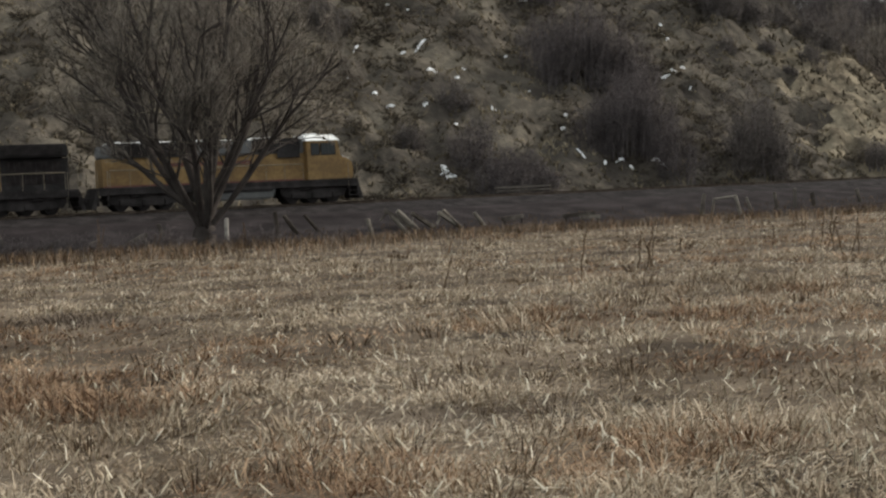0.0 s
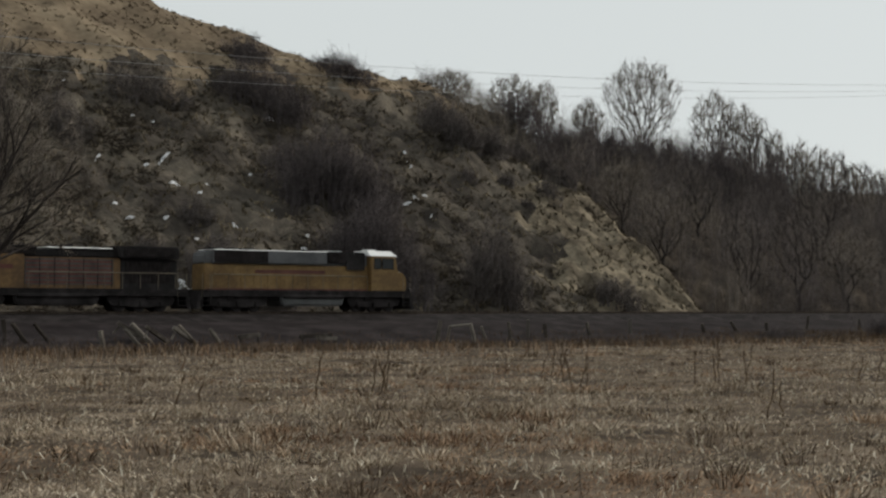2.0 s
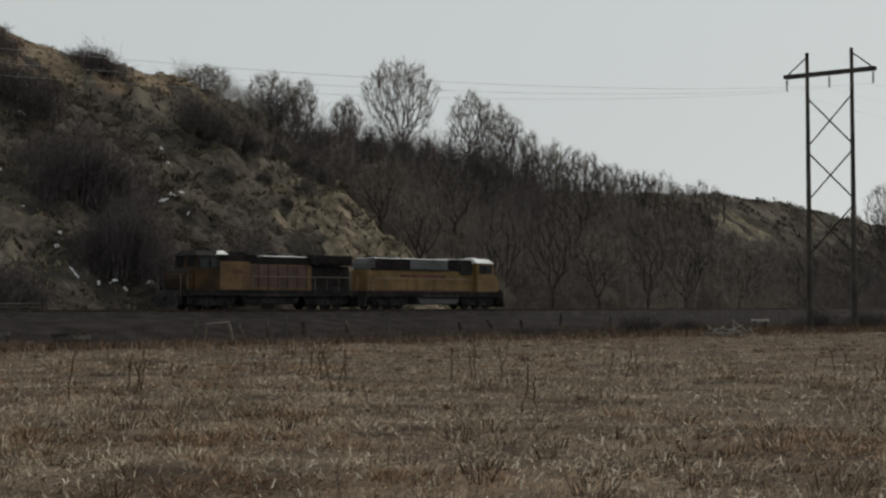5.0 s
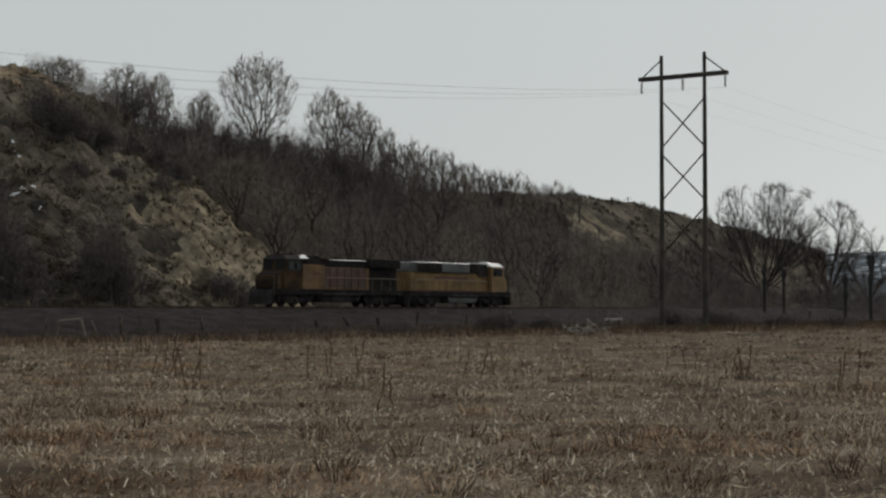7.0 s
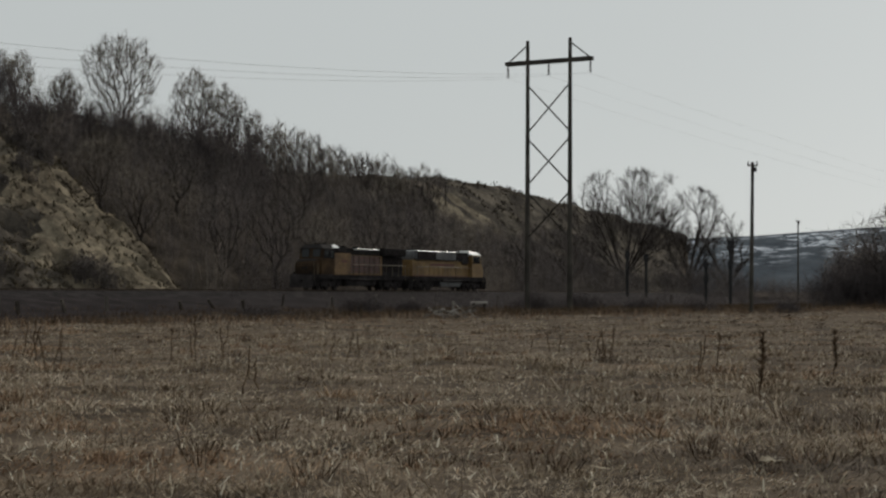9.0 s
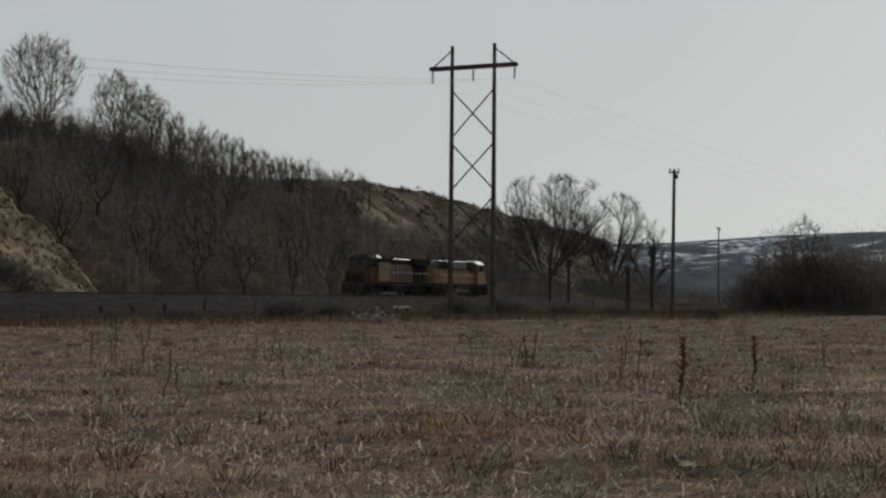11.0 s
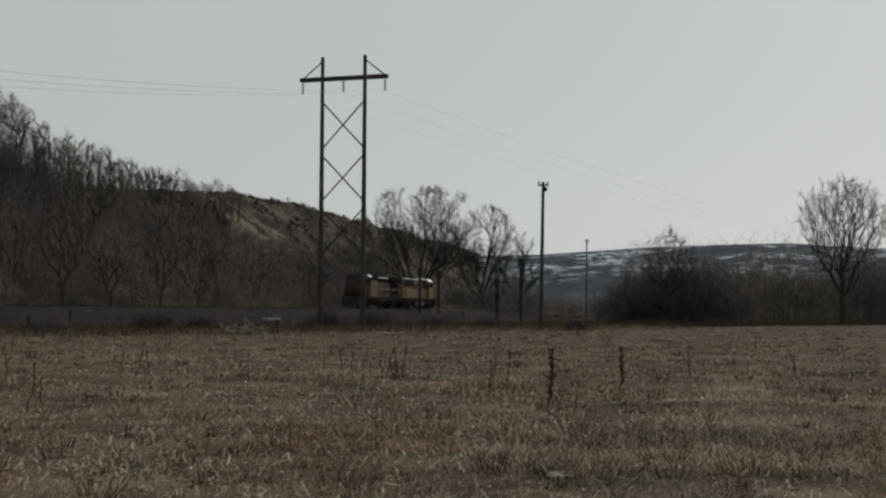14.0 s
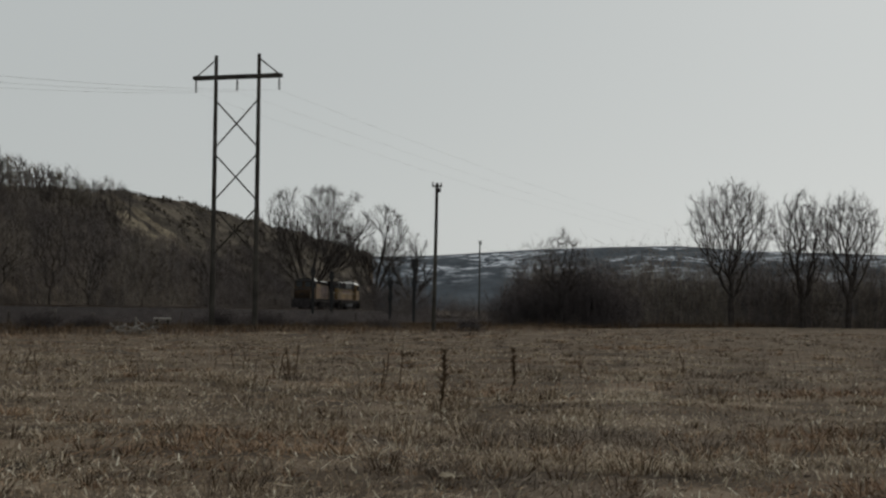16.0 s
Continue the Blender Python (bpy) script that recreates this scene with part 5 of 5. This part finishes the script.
def build_hill_cover():
    rnd = np.random.default_rng(9)
    n = 16000
    x, y = rnd.uniform(-5, 145, n), rnd.uniform(118, 225, n)
    keep = (spur(x, y) > wood_slope(x, y) - 0.5) & (y - track_y(x) > 7)
    x, y = x[keep], y[keep]
    size = rnd.uniform(0.35, 1.0, len(x)) * np.where(rough_ground(x, y, 7.0) > 0, 1.0, 0.7)
    per = 8
    xx = np.repeat(x, per) + rnd.normal(0, 0.22, len(x) * per) * np.repeat(size, per)
    yy = np.repeat(y, per) + rnd.normal(0, 0.22, len(x) * per) * np.repeat(size, per)
    hh = np.repeat(size, per) * rnd.uniform(0.4, 0.9, len(xx))
    high = (spur(xx, yy) > 29.5) & (xx < 120)
    for sel, mat, label in ((~high, M_TUSSOCK, "dry tussock grass over the hillside"), (high, M_HIGHGRASS, "tan dry grass on the upper slope, coloured lighter as sunlit")):
        v, f = blades(xx[sel], yy[sel], land(xx[sel], yy[sel]) - 0.05, hh[sel] * (1.0 if mat is M_TUSSOCK else 0.6), 0.15 * rnd.uniform(0.6, 1.4, sel.sum()), rnd.uniform(0.3, 1.1, sel.sum()), rnd)
        tagged(new("hill_tussocks", mesh_from("hill_tussocks", v, f, mat)), label, "grass", kind="stuff")
    # low dark scrub in loose drifts
    n = 13000
    x, y = rnd.uniform(-5, 142, n), rnd.uniform(118, 222, n)
    keep = (spur(x, y) > wood_slope(x, y)) & (y - track_y(x) > 8) & (rough_ground(x, y, 5.0) + rough_ground(x, y, 22.0) + rnd.normal(0, 0.4, n) > 0.1 + 1.6 * smooth(26, 32, spur(x, y)) + 0.9 * smooth(-16, -10, x - 115.6 - 0.26 * (y - 125)))
    x, y = x[keep], y[keep]
    size = rnd.uniform(0.6, 2.1, len(x)) * rnd.uniform(0.55, 1.0, len(x))
    per = 24
    S = np.repeat(size, per)
    an, el = rnd.uniform(0, 6.2832, len(S)), np.arccos(rnd.uniform(0.0, 1, len(S)))
    d = np.stack([np.sin(el) * np.cos(an) * 1.2, np.sin(el) * np.sin(an) * 1.2, np.cos(el) * 0.75], -1) * S[:, None] * rnd.uniform(0.5, 1.0, (len(S), 1))
    q = np.stack([np.repeat(x, per), np.repeat(y, per), np.repeat(land(x, y), per)], -1) + d * 0.4 + rnd.normal(0, 0.12, d.shape) * S[:, None]
    v, f = spikes(q, d * 0.6 + rnd.normal(0, 0.12, d.shape) * S[:, None], 0.035 * S[:, None] + 0.015)
    tagged(new("low_scrub", mesh_from("low_scrub", v, f, M_SAGE)), "low dark brush scattered over the hillside", "scrub", kind="stuff")
    # thin cover of the bare hill beyond
    n = 3000
    x, y = rnd.uniform(225, 400, n), rnd.uniform(190, 300, n)
    keep = (far_hill(x, y) > wood_slope(x, y)) & (far_hill(x, y) > 2) & (np.abs(x - 275.5) > 8.5)
    x, y = np.repeat(x[keep], 9), np.repeat(y[keep], 9)
    x, y = x + rnd.normal(0, 0.5, len(x)), y + rnd.normal(0, 0.5, len(x))
    v, f = blades(x, y, land(x, y) - 0.05, rnd.uniform(0.3, 1.1, len(x)), rnd.uniform(0.12, 0.3, len(x)), rnd.uniform(0.2, 1.0, len(x)), rnd)
    tagged(new("far_hill_brush", mesh_from("far_hill_brush", v, f, M_SAGE)), "low brush on the bare hill beyond the wood", "scrub", kind="stuff")


build_hill_cover()


def snow_patch(az, off, length, width, turn, seed):
    """A thin, ragged remnant of snow that lies on the slope."""
    rnd = np.random.default_rng(seed)
    x = math.tan(radians(az)) * 120.0
    for _ in range(20):
        y = float(track_y(x)) + off
        x = math.tan(radians(az)) * y
    z = float(land(x, y))
    k = 14
    v, f = [], []
    ring = []
    for i in range(k):
        an = 6.2832 * i / k
        r = rnd.uniform(0.35, 1.15)
        px, py = math.cos(an) * length / 2 * r, math.sin(an) * width / 2 * r
        c, s = math.cos(radians(turn)), math.sin(radians(turn))
        qx, qy = x + px * c - py * s, y + px * s + py * c
        ring.append((qx, qy))
        v.append((qx - x, qy - y, float(land(qx, qy)) - z - 0.05))
    for i, (qx, qy) in enumerate(ring):
        ix, iy = x + (qx - x) * 0.75, y + (qy - y) * 0.75
        v.append((ix - x, iy - y, float(land(ix, iy)) - z + 0.1))
    v.append((0, 0, 0.18))
    for i in range(k):
        j = (i + 1) % k
        f.append([i, j, k + j, k + i])
        f.append([k + i, k + j, 2 * k])
    ob = new("snow_patch", mesh_from("snow_patch", v, f, M_SNOW))
    ob.location = (x, y, z)
    tagged(ob, "small leftover patch of snow on the slope", "snow", "snow patches")


def build_snow():
    rnd = np.random.default_rng(17)
    for az, el, ln, wd in ((23.65, 5.3, 2.4, 0.6), (23.05, 5.05, 0.7, 0.4), (22.45, 3.25, 1.3, 1.1), (22.6, 6.85, 0.6, 0.35), (23.25, 6.55, 0.6, 0.35), (24.0, 4.5, 1.4, 0.45),
                           (24.9, 4.05, 0.7, 0.4), (25.1, 4.5, 0.6, 0.35), (22.0, 3.8, 0.8, 0.4), (23.75, 3.15, 0.6, 0.4), (26.1, 2.95, 0.6, 0.4), (27.4, 3.6, 0.6, 0.4),
                           (27.3, 6.7, 0.9, 0.35), (25.1, 7.95, 0.7, 0.35), (28.6, 2.7, 0.7, 0.6), (28.5, 2.2, 0.6, 0.4), (32.05, 5.3, 0.7, 0.5), (32.2, 5.1, 0.6, 0.4), (32.0, 5.6, 0.5, 0.3),
                           (32.1, 3.75, 1.4, 0.5), (32.4, 3.95, 0.9, 0.4), (32.7, 4.1, 0.7, 0.35), (32.9, 3.3, 0.7, 0.3), (20.2, 7.9, 0.7, 0.35), (24.3, 0.95, 1.7, 1.6), (24.5, 0.72, 1.5, 0.9),
                           (29.1, 1.35, 0.9, 0.4), (29.7, 1.65, 0.7, 0.35), (30.4, 1.0, 1.1, 0.35), (30.8, 0.75, 0.8, 0.35), (31.8, 0.85, 2.2, 0.35), (29.9, 0.9, 0.8, 0.3), (24.8, 2.6, 0.5, 0.35), (26.6, 4.7, 0.5, 0.3), (21.4, 5.2, 0.8, 0.35), (21.1, 4.3, 0.6, 0.3)):
        # how far up the slope this line of sight meets the ground
        for off in np.arange(7.0, 100.0, 0.4):
            tx = math.tan(radians(az))
            y = 120.0
            for _ in range(8):
                y = float(track_y(tx * y)) + off
            if float(land(tx * y, y)) >= EYE + math.tan(radians(el)) * math.hypot(tx * y, y):
                break
        snow_patch(az, off, ln * 1.1, wd * 0.75, rnd.uniform(-20, 40), int(az * 100))


build_snow()


# ---------------------------------------------------------------- posts, timbers and weeds
def leaning_post(x, y, h, lean_x, lean_y, r, label, group, wood):
    z = float(land(x, y))
    p = empty("fence_post", x, y, z, 0, label, "post", group)
    bm = rod((0, 0, -0.3), (lean_x * h, lean_y * h, h), r, r * 0.85, 7)
    for v in bm.verts:
        v.co += Vector((random.uniform(-1, 1), random.uniform(-1, 1), random.uniform(-1, 1))) * r * 0.25
    part("post", bm, wood, p)
    return p


def build_posts():
    rnd = np.random.default_rng(4)
    grey, pale = "grey weathered leaning fence post at the foot of the bank", "bleached pale fence post at the foot of the bank"
    # bearing, height, lean to the side, bleached or not
    for az, h, lean, light in ((9.4, 1.1, -0.5, 0), (14.9, 1.0, -0.5, 0), (16.9, 1.1, 0.05, 1), (18.4, 1.3, -0.15, 0), (19.6, 1.0, -0.9, 0), (20.1, 1.1, -1.0, 0), (21.3, 0.9, -0.3, 0), (22.7, 0.9, -1.2, 0),
                               (23.7, 1.0, -1.3, 0), (24.7, 1.0, -1.3, 0), (25.5, 0.7, -0.9, 0), (33.1, 1.2, 0.2, 0), (34.9, 0.8, -0.4, 0), (35.8, 1.0, -0.25, 0), (36.4, 1.1, -0.1, 1), (37.0, 0.8, -0.1, 0),
                               (38.4, 0.8, -0.4, 0), (40.1, 0.9, -0.1, 1), (42.2, 0.6, -0.6, 0), (43.7, 0.6, -1.2, 0), (44.4, 0.6, -0.3, 0), (46.1, 0.9, 0.1, 0), (47.6, 0.8, -0.2, 0), (49.0, 1.0, 0.0, 1), (50.4, 0.7, -0.5, 0),
                               (53.3, 0.9, 0.1, 0), (56.8, 0.8, -0.2, 0), (59.4, 0.9, 0.1, 0), (62.9, 0.7, 0.0, 0), (64.3, 0.8, -0.1, 0)):
        x = y = 95.0
        for _ in range(30):
            x, y = math.tan(radians(az)) * y, 0.5 * y + 0.5 * (float(track_y(x)) - 14.0)
        x, y = x + rnd.normal(0, 0.3), y + rnd.normal(0, 0.5)
        leaning_post(x, y, h * 1.25, lean, rnd.normal(0, 0.12), rnd.uniform(0.12, 0.17), pale if light else grey, "old fence posts", M_PALEWOOD if light else M_OLDWOOD)
    # fallen timbers
    for i, (az, d, ln, turn) in enumerate(((10.2, 80, 2.2, 20), (11.6, 82, 2.2, 15), (13.2, 84, 2.4, 25), (28.9, 112, 2.5, 2), (29.3, 110, 1.5, -3), (26.6, 110, 1.6, 5), (22.6, 108, 2.2, -35), (23.5, 108, 2.3, -30), (24.4, 108, 2.2, -28))):
        x, y = at_az(az, d)
        t = empty("fallen_timber", x, y, float(land(x, y)) + 0.55, turn, "old fallen timber lying on the bank", "timber", "fallen timbers")
        bm = box(-ln / 2, ln / 2, -0.13, 0.13, -0.13, 0.13, 0.02)
        part("beam", bm, M_OLDWOOD, t)
        t.rotation_euler = (0, radians(-turn), radians(rnd.uniform(-20, 20)))
        for s in (-1, 1):
            part("stub", rod((s * ln * 0.4, 0, -0.1), (s * ln * 0.42, 0, -0.75), 0.07), M_OLDWOOD, t)
    # a broken frame: two posts and a bar
    x, y = at_az(33.95, 116)
    fr = empty("broken_gate_frame", x, y, float(land(x, y)), -34, "broken timber gate frame beside the line", "gate frame")
    part("post", rod((-1.0, 0, -0.2), (-0.75, 0, 1.3), 0.1), M_OLDWOOD, fr)
    part("post", rod((1.1, 0, -0.2), (0.7, 0, 1.45), 0.13), M_OLDWOOD, fr)
    part("bar", rod((-0.8, 0, 1.25), (0.8, 0, 1.4), 0.09), M_OLDWOOD, fr)
    # planks beyond the line
    x, y = at_az(27.0, 133.0)
    pl = empty("plank_stack", x, y, float(land(x, y)) + 0.2, -25, "pale planks stacked beside the railway", "planks")
    for i in range(3):
        part("plank", box(-2.3, 2.3, -0.15 + i * 0.1, 0.1 + i * 0.1, 0.5 + i * 0.28, 0.6 + i * 0.28, 0.01), M_OLDWOOD, pl)
    for sx in (-1.6, 1.6):
        part("prop", box(sx - 0.1, sx + 0.1, -0.15, 0.3, -0.2, 0.6), M_OLDWOOD, pl)


build_posts()


def build_brush_pile():
    rnd = np.random.default_rng(8)
    x, y = at_az(51.65, 101.0)
    pile = empty("brush_pile", x, y, float(land(x, y)), -51, "heap of pale broken branches at the field's edge", "brush pile")
    for i in range(40):
        an = rnd.uniform(0, 6.28)
        p = Vector((rnd.normal(0, 0.75), rnd.normal(0, 0.5), rnd.uniform(0.0, 0.6)))
        d = Vector((math.cos(an), math.sin(an) * 0.5, rnd.normal(0, 0.35))) * rnd.uniform(0.5, 1.5)
        part("branch", rod(p - d / 2, p + d / 2, rnd.uniform(0.03, 0.09), 0.02, 5), M_PALEWOOD, pile)
    x, y = at_az(52.7, 124.0)
    log = empty("log", x, y, float(land(x, y)) + 0.75, -50, "pale log propped at the end of a brush pile", "log")
    part("trunk", rod((-0.65, 0, 0), (0.65, 0, 0.02), 0.12, 0.1, 9), M_PALEWOOD, log)
    part("prop", rod((-0.4, 0, -0.9), (-0.4, 0, 0), 0.12), M_DARKWOOD, log)
    part("prop", rod((0.4, 0, -0.9), (0.4, 0, 0), 0.1), M_DARKWOOD, log)


build_brush_pile()


def weed(az, d, h, seed, stems, label, heads=0.0, lean=0.1):
    rnd = np.random.default_rng(seed)
    x, y = at_az(az, d)
    w = empty("dead_weed", x, y, float(land(x, y)), -az, label, "weed", "tall dead weeds")
    for i in range(stems):
        q = Vector((rnd.normal(0, 0.12 * stems ** 0.5), rnd.normal(0, 0.1), -0.05))
        hh = h * (1.0 if i == 0 else rnd.uniform(0.5, 0.95))
        bm, p = bmesh.new(), q
        k = 5
        dx = rnd.normal(0, lean)
        for j in range(k):
            nxt = q + Vector((dx * hh * (j + 1) / k + rnd.normal(0, 0.02), rnd.normal(0, 0.02), hh * (j + 1) / k))
            rod(p, nxt, 0.012 + 0.004 * (k - j) / k, 0.012, 5, bm)
            p = nxt
        s = part("stalk", bm, M_WEED, w)
        if heads:
            bm = bmesh.new()
            n = 110
            for j in range(n):
                t = rnd.uniform(0.28, 1.0)
                c = q + Vector((dx * hh * t, 0, hh * t))
                an = rnd.uniform(0, 6.28)
                rod(c, c + Vector((math.cos(an), math.sin(an), 0.6)) * heads * rnd.uniform(0.4, 1.0), 0.012, 0.004, 3, bm)
            part("seed_head", bm, M_WEED, s)


def build_weeds():
    weed(62.3, 25.0, 1.08, 1, 1, "single dark dead weed stalk thick with seed heads", 0.1, 0.1)
    weed(64.87, 32.0, 0.98, 2, 1, "dark dead weed stalk thick with seed heads", 0.1, 0.04)
    for i, (az, d, h, n) in enumerate(((57.05, 38, 0.85, 6), (43.05, 38, 1.1, 4), (42.2, 38, 0.8, 1), (60.3, 33, 0.85, 2), (61.0, 34, 0.9, 1), (37.2, 40, 1.0, 4), (38.3, 36, 0.9, 3),
                                       (31.0, 33, 0.9, 3), (31.6, 34, 0.8, 2), (33.4, 62, 1.0, 1), (44.9, 26, 0.8, 2), (48.3, 40, 0.7, 3), (67.5, 40, 0.7, 2), (55.0, 45, 0.6, 3), (70.9, 45, 0.7, 2), (24.5, 30, 0.6, 2),
                                       (17.2, 52, 1.3, 3), (12.4, 58, 1.6, 2), (11.8, 52, 1.1, 2), (13.9, 54, 1.0, 2), (28.9, 30, 1.0, 1), (36.5, 58, 0.9, 3))):
        weed(az, d, h, 50 + i, n, "thin brown dead weed standing in the field", 0.0, 0.14)


build_weeds()


def pale_scrap(az, d, size, seed):
    """A curled scrap of bleached leaf."""
    rnd = np.random.default_rng(seed)
    x, y = at_az(az, d)
    bm = bmesh.new()
    rows = []
    for i in range(5):
        u = i / 4 - 0.5
        rows.append([bm.verts.new((u * size, w * size * 0.35 * (1 - u * u * 2.4), 0.03 + 0.05 * size * rnd.random() + 0.25 * size * u * u)) for w in (-0.5, 0, 0.5)])
    for a_, b_ in zip(rows, rows[1:]):
        for k in (0, 1):
            bm.faces.new((a_[k], b_[k], b_[k + 1], a_[k + 1]))
    bmesh.ops.solidify(bm, geom=bm.faces[:], thickness=0.008)
    ob = part("leaf_scrap", bm, M_PALESTEM)
    ob.matrix_world = pose(x, y, float(land(x, y)) + 0.05, 0, 0, rnd.uniform(0, 180))
    tagged(ob, "bleached curled leaf scrap lying on the grass", "leaf", "leaf scraps")


for i_, (az_, d_, size_) in enumerate(((62.6, 15.0, 0.42), (62.9, 15.1, 0.25), (57.2, 14.2, 0.3), (58.9, 13.4, 0.22), (45.5, 13.0, 0.22), (49.3, 14.6, 0.2), (30.4, 11.5, 0.2), (25.0, 12.4, 0.16), (37.8, 12.0, 0.2))):
    pale_scrap(az_, d_, size_, i_)


# ---------------------------------------------------------------- movement
HEAD_S = [(0.0, 43.6), (2.5, 78.5), (5.0, 113.1), (8.5, 161.1), (12.5, 217.0), (16.0, 265.8)]   # seconds, metres of rail run by the front end


def along_line():
    """x along the line against the length of rail run from x = 0."""
    x = np.arange(-100.0, 460.0, 0.25)
    y = track_y(x)
    run = np.concatenate([[0], np.cumsum(np.hypot(np.diff(x), np.diff(y)))])
    return x, run - np.interp(0.0, x, run)


def motions():
    xs, run = along_line()
    frames_ = [i / FPS for i in range(0, 16 * FPS + 1)]
    head = np.interp(frames_, [t for t, _ in HEAD_S], [s for _, s in HEAD_S])
    trend = np.polyval(np.polyfit(frames_, head, 3), frames_)      # an even run, hardly slowing
    for loco, wheels, back, turn in ((LOCO_A, WHEELS_A, 10.0, 0.0), (LOCO_B, WHEELS_B, 30.7, 180.0)):
        rows = []
        for t, s in list(zip(frames_, trend))[::5]:
            c0, c1 = np.interp(s - back - 6.3, run, xs), np.interp(s - back + 6.3, run, xs)
            y0, y1 = float(track_y(c0)), float(track_y(c1))
            rows.append((t, pose((c0 + c1) / 2, (y0 + y1) / 2, RAIL, 0, 0, math.degrees(math.atan2(y1 - y0, c1 - c0)) + turn)))
        walk(loco, rows)
        sign = 1 if turn == 0 else -1
        for w, _ in wheels:
            ax = w.location.x
            walk(w, [(t, pose(ax, 0, WHEEL_R, 0, sign * math.degrees((s - trend[0]) / WHEEL_R) % 360.0, 0)) for t, s in zip(frames_, trend)])


motions()
